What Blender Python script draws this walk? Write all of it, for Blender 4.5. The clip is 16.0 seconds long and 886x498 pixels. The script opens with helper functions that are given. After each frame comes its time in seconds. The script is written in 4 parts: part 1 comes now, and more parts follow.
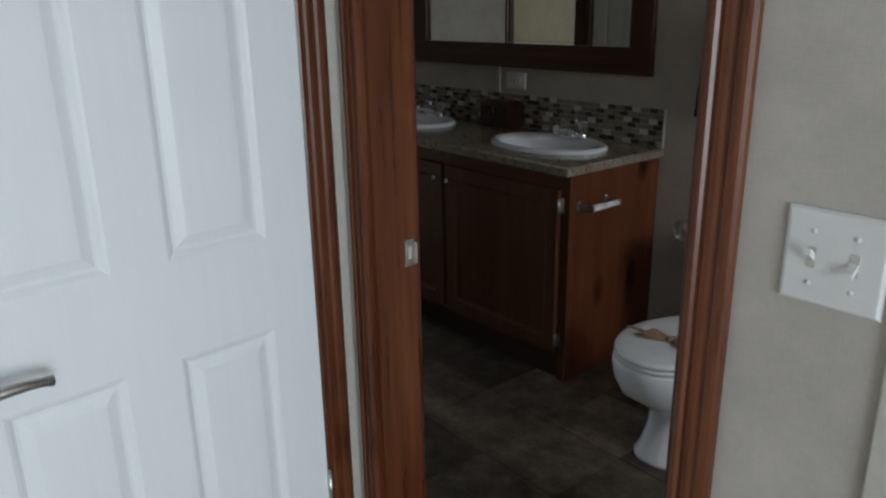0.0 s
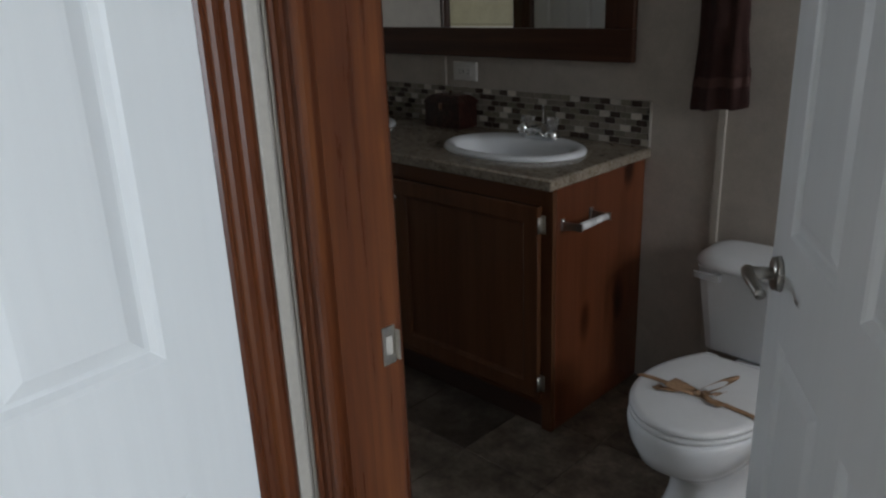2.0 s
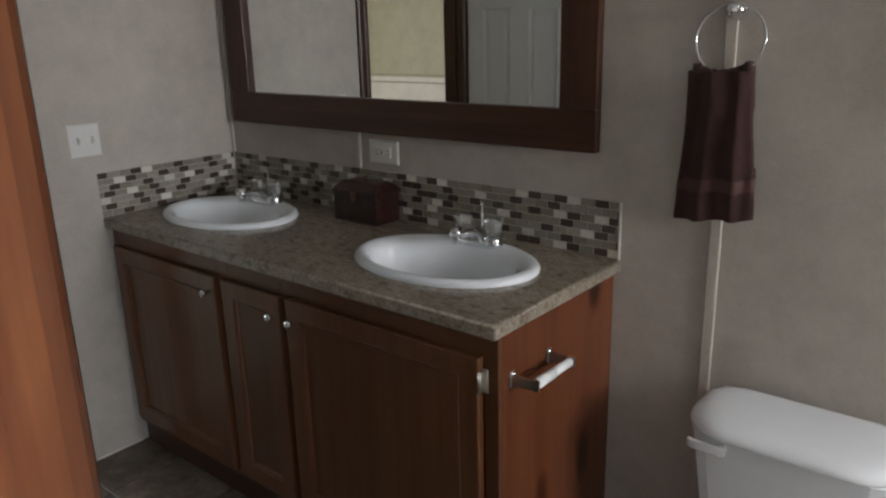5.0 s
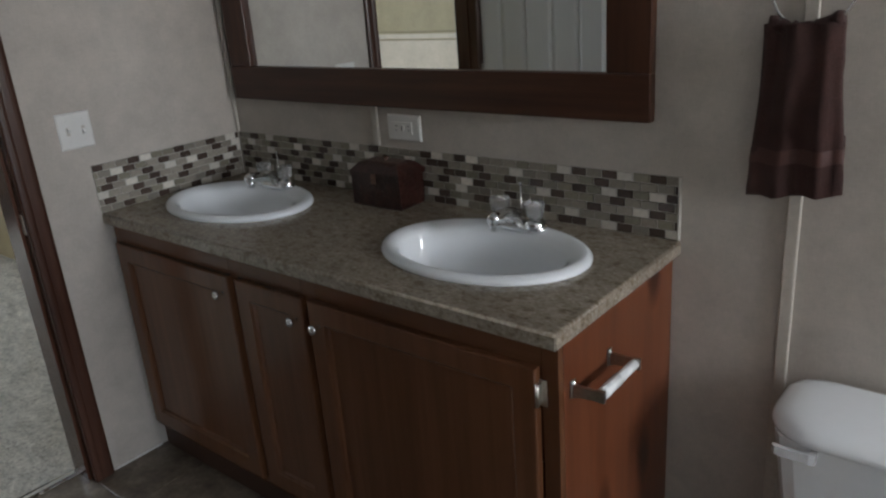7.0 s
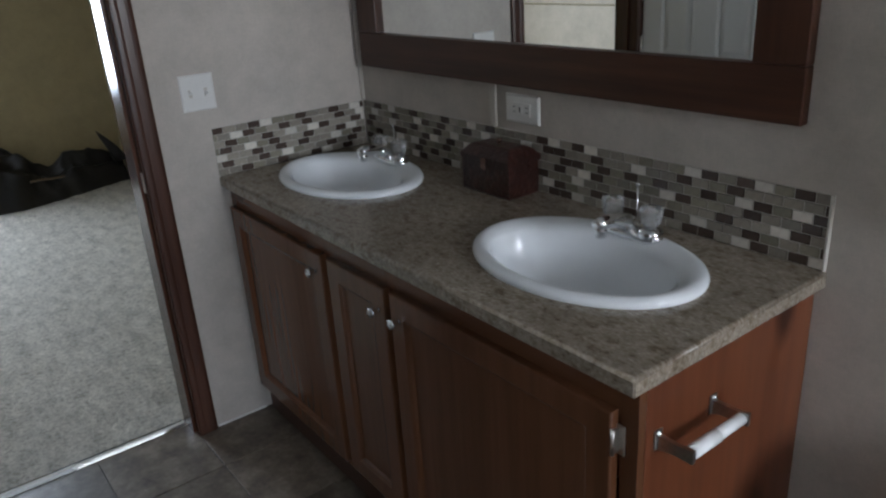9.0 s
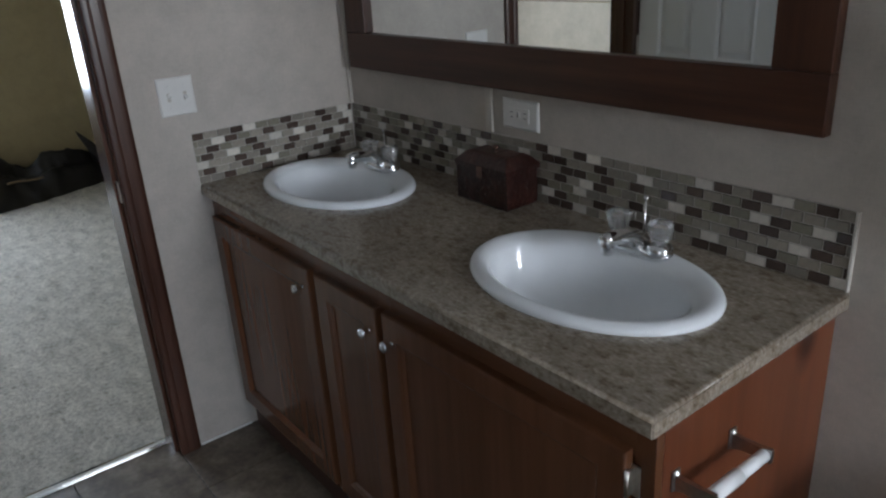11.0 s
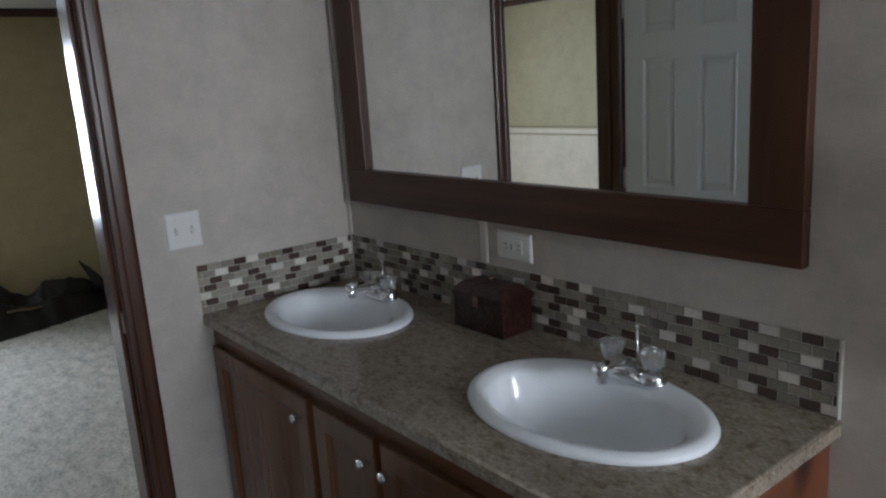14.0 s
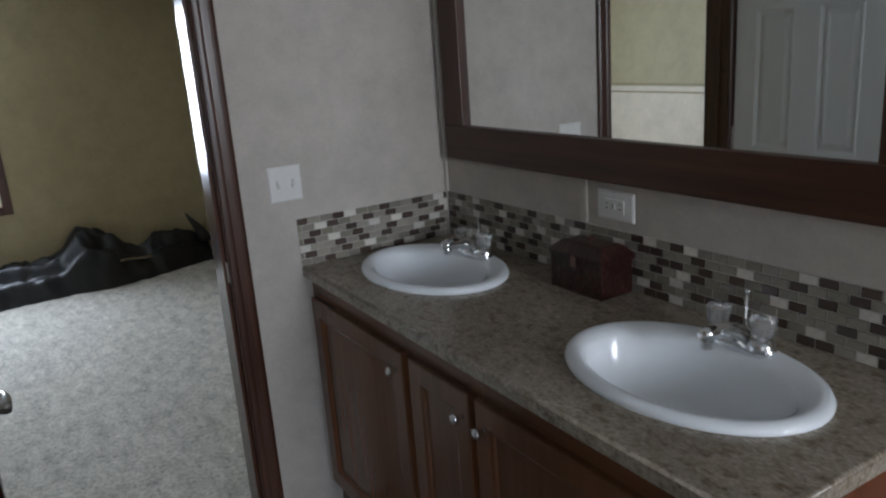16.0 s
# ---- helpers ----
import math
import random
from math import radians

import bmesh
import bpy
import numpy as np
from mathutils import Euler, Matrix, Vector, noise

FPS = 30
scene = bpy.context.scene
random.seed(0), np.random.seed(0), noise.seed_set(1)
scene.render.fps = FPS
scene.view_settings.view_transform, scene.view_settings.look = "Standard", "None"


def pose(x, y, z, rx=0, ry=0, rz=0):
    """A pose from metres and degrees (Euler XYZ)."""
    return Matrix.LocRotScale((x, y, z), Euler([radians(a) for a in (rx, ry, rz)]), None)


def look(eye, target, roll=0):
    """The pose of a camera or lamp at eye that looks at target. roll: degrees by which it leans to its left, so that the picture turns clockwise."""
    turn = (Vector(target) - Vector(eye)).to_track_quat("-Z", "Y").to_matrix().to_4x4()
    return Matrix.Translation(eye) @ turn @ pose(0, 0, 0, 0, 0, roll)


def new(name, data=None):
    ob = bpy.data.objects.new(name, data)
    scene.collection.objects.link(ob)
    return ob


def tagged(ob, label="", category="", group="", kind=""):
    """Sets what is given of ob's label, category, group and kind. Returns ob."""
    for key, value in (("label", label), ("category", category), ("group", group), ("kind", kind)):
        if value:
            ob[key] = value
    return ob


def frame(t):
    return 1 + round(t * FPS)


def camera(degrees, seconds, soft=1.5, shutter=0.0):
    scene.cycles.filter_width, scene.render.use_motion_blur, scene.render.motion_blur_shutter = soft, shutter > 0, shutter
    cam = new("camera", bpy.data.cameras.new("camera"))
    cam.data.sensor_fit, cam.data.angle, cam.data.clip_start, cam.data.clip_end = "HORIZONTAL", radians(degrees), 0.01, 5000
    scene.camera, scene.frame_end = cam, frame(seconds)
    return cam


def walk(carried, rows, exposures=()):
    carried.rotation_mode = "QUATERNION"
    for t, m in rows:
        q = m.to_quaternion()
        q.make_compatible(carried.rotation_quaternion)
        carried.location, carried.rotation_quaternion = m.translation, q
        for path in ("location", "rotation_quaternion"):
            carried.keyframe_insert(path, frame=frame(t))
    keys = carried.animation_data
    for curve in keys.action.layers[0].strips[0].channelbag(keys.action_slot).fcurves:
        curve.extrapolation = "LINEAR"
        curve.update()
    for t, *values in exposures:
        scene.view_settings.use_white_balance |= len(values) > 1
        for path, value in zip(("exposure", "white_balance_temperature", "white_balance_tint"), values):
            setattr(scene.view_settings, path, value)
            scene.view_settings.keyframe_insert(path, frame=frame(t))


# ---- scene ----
cam = camera(61.0, 16.0, 2.3)
PATH = [
    (0, (0.027, 0.082, 1.374), (-1.453, 1.28, 0.764), -0.9),
    (0.5, (-0.062, 0.124, 1.359), (-1.532, 1.286, 0.662), -3.3),
    (1, (-0.179, 0.22, 1.356), (-1.643, 1.411, 0.694), -2.9),
    (1.2, (-0.233, 0.276, 1.375), (-1.702, 1.468, 0.725), -2.9),
    (1.5, (-0.294, 0.326, 1.368), (-1.774, 1.51, 0.728), -2.8),
    (2, (-0.459, 0.351, 1.36), (-1.789, 1.694, 0.707), -2.3),
    (2.5, (-0.637, 0.367, 1.374), (-1.744, 1.898, 0.716), -0.3),
    (3, (-0.716, 0.434, 1.378), (-1.811, 2.014, 0.827), 2.3),
    (3.5, (-0.768, 0.552, 1.387), (-1.813, 2.18, 0.882), 2.9),
    (4, (-0.805, 0.684, 1.382), (-1.959, 2.232, 0.86), 0.2),
    (4.2, (-0.805, 0.727, 1.388), (-2.041, 2.211, 0.869), -0.7),
    (6.3, (-1.032, 1.008, 1.439), (-2.224, 2.475, 0.786), -3.0),
    (6.5, (-1.047, 1.009, 1.439), (-2.257, 2.454, 0.77), -3.9),
    (7, (-1.058, 1.004, 1.443), (-2.275, 2.439, 0.767), -4.4),
    (7.5, (-1.044, 1.05, 1.446), (-2.332, 2.436, 0.797), -4.2),
    (8, (-1.031, 1.16, 1.451), (-2.481, 2.351, 0.758), -3.6),
    (8.2, (-1.033, 1.183, 1.449), (-2.516, 2.324, 0.743), -3.3),
    (10.3, (-1.173, 1.302, 1.443), (-2.674, 2.388, 0.691), -4.1),
    (10.5, (-1.179, 1.303, 1.446), (-2.648, 2.428, 0.687), -3.6),
    (11, (-1.174, 1.305, 1.449), (-2.651, 2.426, 0.699), -3.7),
    (11.5, (-1.155, 1.306, 1.454), (-2.648, 2.433, 0.747), -4.1),
    (12, (-1.156, 1.295, 1.463), (-2.68, 2.457, 0.893), -4.2),
    (12.5, (-1.159, 1.289, 1.463), (-2.667, 2.487, 0.922), -3.3),
    (13, (-1.156, 1.283, 1.468), (-2.651, 2.513, 0.966), -3.1),
    (13.5, (-1.148, 1.284, 1.474), (-2.646, 2.525, 1.01), -3.3),
    (14, (-1.14, 1.277, 1.477), (-2.675, 2.482, 1.039), -3.8),
    (14.5, (-1.136, 1.282, 1.475), (-2.715, 2.43, 1.038), -4.0),
    (15, (-1.149, 1.271, 1.47), (-2.762, 2.367, 1.024), -3.9),
    (15.5, (-1.155, 1.268, 1.467), (-2.805, 2.298, 1.001), -4.1),
    (16, (-1.166, 1.271, 1.467), (-2.822, 2.263, 0.942), -4.2),
]
EXPOSURES = [(0.0, 0.36, 6450, 10), (1.0, 0.24, 6450, 10), (1.8, 0.40, 6500, 12), (2.5, 0.74, 6650, 12), (3.2, 1.10, 6900, 14), (4.0, 1.55, 6950, 14), (5.5, 1.7, 6700, 13), (6.5, 1.7, 6600, 12), (8.0, 1.7, 6180, 12), (10.5, 1.7, 6080, 12), (16.0, 1.7, 6080, 12)]
walk(cam, [(t, look(eye, target, roll)) for t, eye, target, roll in PATH], EXPOSURES)

# ---- light: overcast daylight through the windows ----
world = bpy.data.worlds.new("overcast_sky")
scene.world = world
world.use_nodes = True
sky = world.node_tree.nodes.new("ShaderNodeTexSky")
sky.sky_type, sky.sun_disc, sky.sun_elevation, sky.sun_rotation = "NISHITA", False, radians(40), radians(90)
world.node_tree.links.new(sky.outputs[0], world.node_tree.nodes["Background"].inputs[0])
world.node_tree.nodes["Background"].inputs[1].default_value = 0.12


def window_light(name, place, target, width, height, watts, colour=(0.76, 0.885, 1.0)):
    lamp = bpy.data.lights.new(name, "AREA")
    lamp.shape, lamp.size, lamp.size_y, lamp.energy, lamp.color = "RECTANGLE", width, height, watts, colour
    ob = new(name, lamp)
    ob.matrix_world = look(place, target)
    return ob


CEIL = 2.13
window_light("window_light_landing", (2.58, -0.4, 1.12), (0, -0.4, 1.0), 1.55, 1.6, 57)
window_light("window_light_bath", (1.36, 2.14, 1.62), (-1, 2.14, 1.22), 0.72, 0.86, 22.5, (0.87, 0.925, 0.97))
window_light("window_light_bedroom", (-7.36, 1.0, 1.36), (-4.2, -0.1, 0.66), 1.1, 1.5, 52, (0.80, 0.90, 1.0))


# ---- materials ----
def shader(name, rough=0.5, metal=0.0, ior=1.45):
    m = bpy.data.materials.new(name)
    m.use_nodes = True
    b = m.node_tree.nodes["Principled BSDF"]
    b.inputs["Roughness"].default_value, b.inputs["Metallic"].default_value, b.inputs["IOR"].default_value = rough, metal, ior
    return m, m.node_tree.nodes, m.node_tree.links, b


def coords(n, l, scale=(1, 1, 1), kind="Object"):
    tc, mp = n.new("ShaderNodeTexCoord"), n.new("ShaderNodeMapping")
    mp.inputs["Scale"].default_value = scale
    l.new(tc.outputs[kind], mp.inputs[0])
    return mp.outputs[0]


def noisy(n, l, vec, scale, detail=4, rough=0.55):
    t = n.new("ShaderNodeTexNoise")
    t.inputs["Scale"].default_value, t.inputs["Detail"].default_value, t.inputs["Roughness"].default_value = scale, detail, rough
    l.new(vec, t.inputs["Vector"])
    return t.outputs["Fac"]


def ramp(n, l, fac, stops):
    r = n.new("ShaderNodeValToRGB")
    while len(r.color_ramp.elements) < len(stops):
        r.color_ramp.elements.new(0.5)
    for e, (p, c) in zip(r.color_ramp.elements, stops):
        e.position, e.color = p, (*c, 1)
    l.new(fac, r.inputs[0])
    return r.outputs[0]


def blend(n, l, fac, a, b, mode="MIX"):
    m = n.new("ShaderNodeMix")
    m.data_type, m.blend_type = "RGBA", mode
    for sock, v in ((m.inputs[0], fac), (m.inputs[6], a), (m.inputs[7], b)):
        if isinstance(v, (int, float)):
            sock.default_value = v
        elif isinstance(v, tuple):
            sock.default_value = (*v, 1)
        else:
            l.new(v, sock)
    return m.outputs[2]


def bump(n, l, b, height, strength, distance=0.002):
    u = n.new("ShaderNodeBump")
    u.inputs["Strength"].default_value, u.inputs["Distance"].default_value = strength, distance
    l.new(height, u.inputs["Height"])
    l.new(u.outputs[0], b.inputs["Normal"])


def scaled(c, f):
    return tuple(min(1, v * f) for v in c)


def mottled(name, colour, rough=0.6, fine=180, coarse=6, depth=0.12, relief=0.25, metal=0.0, stretch=(1, 1, 1), distance=0.001):
    """A surface with grain at two scales."""
    m, n, l, b = shader(name, rough, metal)
    v = coords(n, l, stretch)
    f1, f2 = noisy(n, l, v, fine), noisy(n, l, v, coarse)
    c = ramp(n, l, f1, [(0.3, scaled(colour, 1 - depth)), (0.7, scaled(colour, 1 + depth))])
    c2 = ramp(n, l, f2, [(0.3, (1 - depth,) * 3), (0.7, (1, 1, 1))])
    l.new(blend(n, l, 1.0, c, c2, "MULTIPLY"), b.inputs["Base Color"])
    bump(n, l, b, f1, relief, distance)
    return m


def wood(name, dark, mid, light, along="z", rough=0.32, knots=True, band=(0.62, 0.55, 0.50)):
    m, n, l, b = shader(name, rough)
    st = {"z": (1, 1, 0.055), "x": (0.055, 1, 1), "y": (1, 0.055, 1)}[along]
    v = coords(n, l, st)
    f = noisy(n, l, v, 42, 6, 0.62)
    f2 = noisy(n, l, v, 9, 3)
    c = ramp(n, l, f, [(0.28, dark), (0.5, mid), (0.75, light)])
    c2 = ramp(n, l, f2, [(0.32, band), (0.60, (1.0, 1.0, 1.0))])
    c = blend(n, l, 1.0, c, c2, "MULTIPLY")
    if knots:
        kv = coords(n, l, tuple(0.45 if s < 1 else 1.0 for s in st))
        w = n.new("ShaderNodeTexVoronoi")
        w.inputs["Scale"].default_value = 5.5
        l.new(kv, w.inputs["Vector"])
        k = ramp(n, l, w.outputs["Distance"], [(0.08, (0.22, 0.16, 0.13)), (0.15, (0.60, 0.52, 0.46)), (0.23, (1.10, 1.08, 1.02)), (0.34, (1, 1, 1))])
        c = blend(n, l, 1.0, c, k, "MULTIPLY")
    l.new(c, b.inputs["Base Color"])
    r = ramp(n, l, f, [(0.2, (rough * 0.92,) * 3), (0.8, (rough * 1.1,) * 3)])
    l.new(r, b.inputs["Roughness"])
    bump(n, l, b, f, 0.05, 0.0005)
    return m


def panel_board(name, colour):
    """Vinyl-faced wallboard with a fine linen print and faint blotches."""
    m, n, l, b = shader(name, 0.62)
    v = coords(n, l)
    blot = noisy(n, l, v, 9, 6, 0.7)
    h = noisy(n, l, coords(n, l, (1, 1, 6)), 60, 3)
    w = noisy(n, l, coords(n, l, (6, 6, 1)), 60, 3)
    lin = blend(n, l, 0.5, h, w)
    c = ramp(n, l, blot, [(0.3, scaled(colour, 0.86)), (0.55, colour), (0.75, scaled(colour, 1.1))])
    c2 = ramp(n, l, lin, [(0.35, (0.91, 0.91, 0.91)), (0.62, (1.0, 1.0, 1.0))])
    l.new(blend(n, l, 1.0, c, c2, "MULTIPLY"), b.inputs["Base Color"])
    bump(n, l, b, blot, 0.22, 0.002)
    return m


WALL = panel_board("linen_wallboard", (0.472, 0.425, 0.377))
YELLOW = panel_board("yellow_wallboard", (0.345, 0.284, 0.165))
CREAM = panel_board("cream_wallboard", (0.56, 0.48, 0.38))
CEILING = mottled("ceiling_white", (0.72, 0.72, 0.70), 0.9, 120, 5, 0.05, 0.5)
BATTEN = mottled("cream_batten", (0.50, 0.46, 0.405), 0.5, 90, 5, 0.06, 0.1)
TRIM = wood("cherry_trim", (0.066, 0.017, 0.006), (0.132, 0.0395, 0.0140), (0.196, 0.0665, 0.0220), "z", 0.28)
TRIM_X = wood("cherry_trim_across", (0.066, 0.017, 0.006), (0.132, 0.0395, 0.0140), (0.196, 0.0665, 0.0220), "x", 0.28)
TRIM_Y = wood("cherry_trim_level", (0.066, 0.017, 0.006), (0.132, 0.0395, 0.0140), (0.196, 0.0665, 0.0220), "y", 0.28)
JAMB2 = wood("walnut_jamb", (0.050, 0.022, 0.014), (0.070, 0.030, 0.019), (0.09, 0.04, 0.026), "z", 0.19, False)
TRIM2 = wood("walnut_trim", (0.040, 0.016, 0.010), (0.062, 0.026, 0.016), (0.088, 0.038, 0.024), "z", 0.3, False)
TRIM2_Y = wood("walnut_trim_level", (0.040, 0.016, 0.010), (0.062, 0.026, 0.016), (0.088, 0.038, 0.024), "y", 0.3, False)
TRIM2_X = wood("walnut_trim_across", (0.040, 0.016, 0.010), (0.062, 0.026, 0.016), (0.088, 0.038, 0.024), "x", 0.3, False)
CABINET = wood("cabinet_cherry", (0.108, 0.044, 0.0205), (0.124, 0.0505, 0.0238), (0.140, 0.058, 0.028), "z", 0.2, False, (0.86, 0.84, 0.82))
CABINET_X = wood("cabinet_cherry_across", (0.108, 0.044, 0.0205), (0.124, 0.0505, 0.0238), (0.140, 0.058, 0.028), "x", 0.2, False, (0.86, 0.84, 0.82))
END_PANEL = wood("end_panel_cherry", (0.112, 0.034, 0.014), (0.148, 0.046, 0.0195), (0.180, 0.060, 0.027), "z", 0.32, True, (0.78, 0.73, 0.70))
FRAME_X = wood("mirror_frame_across", (0.045, 0.016, 0.009), (0.068, 0.0265, 0.0145), (0.098, 0.040, 0.022), "x", 0.36, False)
FRAME_Z = wood("mirror_frame_upright", (0.045, 0.016, 0.009), (0.068, 0.0265, 0.0145), (0.098, 0.040, 0.022), "z", 0.36, False)
TOEKICK = mottled("toe_kick_dark", (0.05, 0.022, 0.013), 0.5)
DOOR_WHITE = mottled("white_moulded_door", (0.80, 0.81, 0.81), 0.42, 60, 4, 0.015, 0.10, 0.0, (1, 1, 0.05), 0.0005)
CERAMIC = mottled("white_vitreous_china", (0.825, 0.85, 0.875), 0.07, 40, 3, 0.01, 0.0)
SEAT_WHITE = mottled("white_seat_plastic", (0.82, 0.835, 0.85), 0.2, 40, 3, 0.015, 0.0)
PLATE_WHITE = mottled("white_plate_plastic", (0.68, 0.665, 0.64), 0.3, 60, 6, 0.02, 0.02)
ROLLER_WHITE = mottled("white_roller_plastic", (0.88, 0.89, 0.90), 0.25, 60, 6, 0.02, 0.0)
SLOT = mottled("slot_dark", (0.02, 0.02, 0.02), 0.6)
CHROME = mottled("chrome", (0.82, 0.83, 0.84), 0.06, 60, 6, 0.03, 0.0, 1.0)
NICKEL = mottled("brushed_nickel", (0.48, 0.46, 0.43), 0.3, 160, 8, 0.12, 0.08, 1.0)
STEEL = mottled("strike_steel", (0.60, 0.57, 0.52), 0.32, 160, 8, 0.12, 0.08, 1.0)
GOLD = mottled("gilt_frame", (0.66, 0.53, 0.33), 0.35, 120, 8, 0.15, 0.2, 0.6)
PAPER = mottled("picture_mat", (0.78, 0.77, 0.74), 0.7, 90, 6, 0.04, 0.1)
PRINT = mottled("muted_print", (0.36, 0.34, 0.30), 0.6, 14, 4, 0.4, 0.0)
GROUT = mottled("grout", (0.52, 0.49, 0.44), 0.85, 260, 12, 0.1, 0.3)
RIBBON = mottled("gold_ribbon", (0.37, 0.225, 0.13), 0.32, 240, 18, 0.2, 0.15)
BAG = mottled("black_plastic_sheet", (0.0095, 0.0095, 0.0115), 0.42, 30, 5, 0.3, 0.12, 0.0, (1, 1, 1), 0.006)
STRAP = mottled("tan_strap", (0.15, 0.11, 0.07), 0.6, 120, 10, 0.15, 0.2)


def tile_material(name, colour):
    m, n, l, b = shader(name, 0.16)
    v = coords(n, l)
    f = noisy(n, l, v, 70, 4)
    info = n.new("ShaderNodeObjectInfo")
    r = ramp(n, l, info.outputs["Random"], [(0.0, (0.84, 0.83, 0.82)), (1.0, (1.12, 1.1, 1.07))])
    c = ramp(n, l, f, [(0.3, scaled(colour, 0.88)), (0.7, scaled(colour, 1.12))])
    l.new(blend(n, l, 1.0, c, r, "MULTIPLY"), b.inputs["Base Color"])
    return m


TILES = [tile_material("dark_brown_tile", (0.072, 0.052, 0.043)), tile_material("grey_brown_tile", (0.245, 0.222, 0.190)),
         tile_material("olive_grey_tile", (0.225, 0.208, 0.165)), tile_material("taupe_tile", (0.285, 0.260, 0.222)), tile_material("cream_tile", (0.62, 0.585, 0.535))]


def laminate():
    m, n, l, b = shader("speckled_laminate", 0.17)
    v = coords(n, l, (0.72, 1.15, 1))
    f1, f2, f3 = noisy(n, l, v, 135, 5, 0.62), noisy(n, l, v, 48, 4, 0.6), noisy(n, l, coords(n, l, (1, 1, 1)), 7, 3)
    c = ramp(n, l, f1, [(0.28, (0.150, 0.122, 0.094)), (0.43, (0.268, 0.228, 0.185)), (0.58, (0.322, 0.281, 0.235)), (0.74, (0.435, 0.388, 0.333))])
    d = ramp(n, l, f2, [(0.34, (0.62, 0.56, 0.48)), (0.46, (0.94, 0.92, 0.89)), (0.60, (1, 1, 1)), (0.72, (1.16, 1.15, 1.12))])
    e = ramp(n, l, f3, [(0.3, (0.85, 0.83, 0.8)), (0.7, (1.05, 1.04, 1.0))])
    l.new(blend(n, l, 1.0, blend(n, l, 1.0, c, d, "MULTIPLY"), e, "MULTIPLY"), b.inputs["Base Color"])
    bump(n, l, b, f1, 0.06, 0.0004)
    return m


LAMINATE = laminate()


def slate_vinyl():
    m, n, l, b = shader("slate_vinyl", 0.38)
    info = n.new("ShaderNodeObjectInfo")
    tc = n.new("ShaderNodeTexCoord")
    add = n.new("ShaderNodeVectorMath")
    l.new(tc.outputs["Object"], add.inputs[0])
    l.new(info.outputs["Location"], add.inputs[1])
    f1, f2 = noisy(n, l, add.outputs[0], 11, 7, 0.65), noisy(n, l, add.outputs[0], 60, 5)
    c = ramp(n, l, f1, [(0.3, (0.055, 0.042, 0.032)), (0.5, (0.13, 0.105, 0.082)), (0.7, (0.23, 0.20, 0.165))])
    d = ramp(n, l, f2, [(0.3, (0.78, 0.78, 0.78)), (0.7, (1.1, 1.1, 1.1))])
    r = ramp(n, l, info.outputs["Random"], [(0.0, (0.55, 0.52, 0.5)), (0.5, (0.9, 0.88, 0.85)), (1.0, (1.35, 1.32, 1.28))])
    l.new(blend(n, l, 1.0, blend(n, l, 1.0, c, d, "MULTIPLY"), r, "MULTIPLY"), b.inputs["Base Color"])
    bump(n, l, b, f1, 0.2, 0.002)
    return m


SLATE = slate_vinyl()
JOINT = mottled("vinyl_joint", (0.05, 0.042, 0.035), 0.6)


def carpet_material():
    m, n, l, b = shader("beige_cut_pile", 0.95)
    v = coords(n, l)
    f1, f2, f3 = noisy(n, l, v, 60, 6, 0.7), noisy(n, l, coords(n, l, (1, 1.7, 1)), 9, 6, 0.68), noisy(n, l, v, 260, 3, 0.7)
    c = ramp(n, l, f1, [(0.3, (0.29, 0.272, 0.235)), (0.48, (0.555, 0.525, 0.46)), (0.7, (0.73, 0.695, 0.62))])
    d = ramp(n, l, f2, [(0.34, (0.72, 0.72, 0.72)), (0.50, (0.96, 0.96, 0.96)), (0.66, (1.14, 1.14, 1.14))])
    e = ramp(n, l, f3, [(0.3, (0.84, 0.84, 0.84)), (0.7, (1.08, 1.08, 1.08))])
    l.new(blend(n, l, 1.0, blend(n, l, 1.0, c, d, "MULTIPLY"), e, "MULTIPLY"), b.inputs["Base Color"])
    bump(n, l, b, f1, 1.0, 0.018)
    return m


CARPET = carpet_material()


def towel_material():
    m, n, l, b = shader("maroon_terry", 0.95)
    v = coords(n, l)
    f1, f2 = noisy(n, l, v, 420, 3, 0.7), noisy(n, l, v, 20, 3)
    c = ramp(n, l, f1, [(0.3, (0.026, 0.0105, 0.009)), (0.7, (0.072, 0.029, 0.0235))])
    d = ramp(n, l, f2, [(0.3, (0.7, 0.7, 0.7)), (0.7, (1.15, 1.15, 1.15))])
    l.new(blend(n, l, 1.0, c, d, "MULTIPLY"), b.inputs["Base Color"])
    b.inputs["Sheen Weight"].default_value = 0.08
    bump(n, l, b, f1, 0.7, 0.003)
    return m


TOWEL = towel_material()
TOWEL_BAND = mottled("maroon_satin_band", (0.078, 0.032, 0.027), 0.45, 300, 20, 0.2, 0.2)
LEATHER = mottled("oxblood_leather", (0.046, 0.015, 0.011), 0.3, 70, 16, 0.55, 0.9, 0.0, (1, 1, 1), 0.004)
STUD = mottled("dull_brass_stud", (0.17, 0.10, 0.075), 0.25, 90, 12, 0.2, 0.1, 0.8)


def clear_material(name, colour, rough):
    m, n, l, b = shader(name, rough, 0.0, 1.49)
    b.inputs["Base Color"].default_value, b.inputs["Transmission Weight"].default_value = (*colour, 1), 1.0
    return m


ACRYLIC = clear_material("clear_acrylic", (0.97, 0.98, 0.99), 0.1)
ACRYLIC.node_tree.nodes["Principled BSDF"].inputs["Transmission Weight"].default_value = 0.9
MIRROR, _n, _l, _b = shader("silvered_glass", 0.012, 1.0)
_b.inputs["Base Color"].default_value = (0.86, 0.88, 0.87, 1)


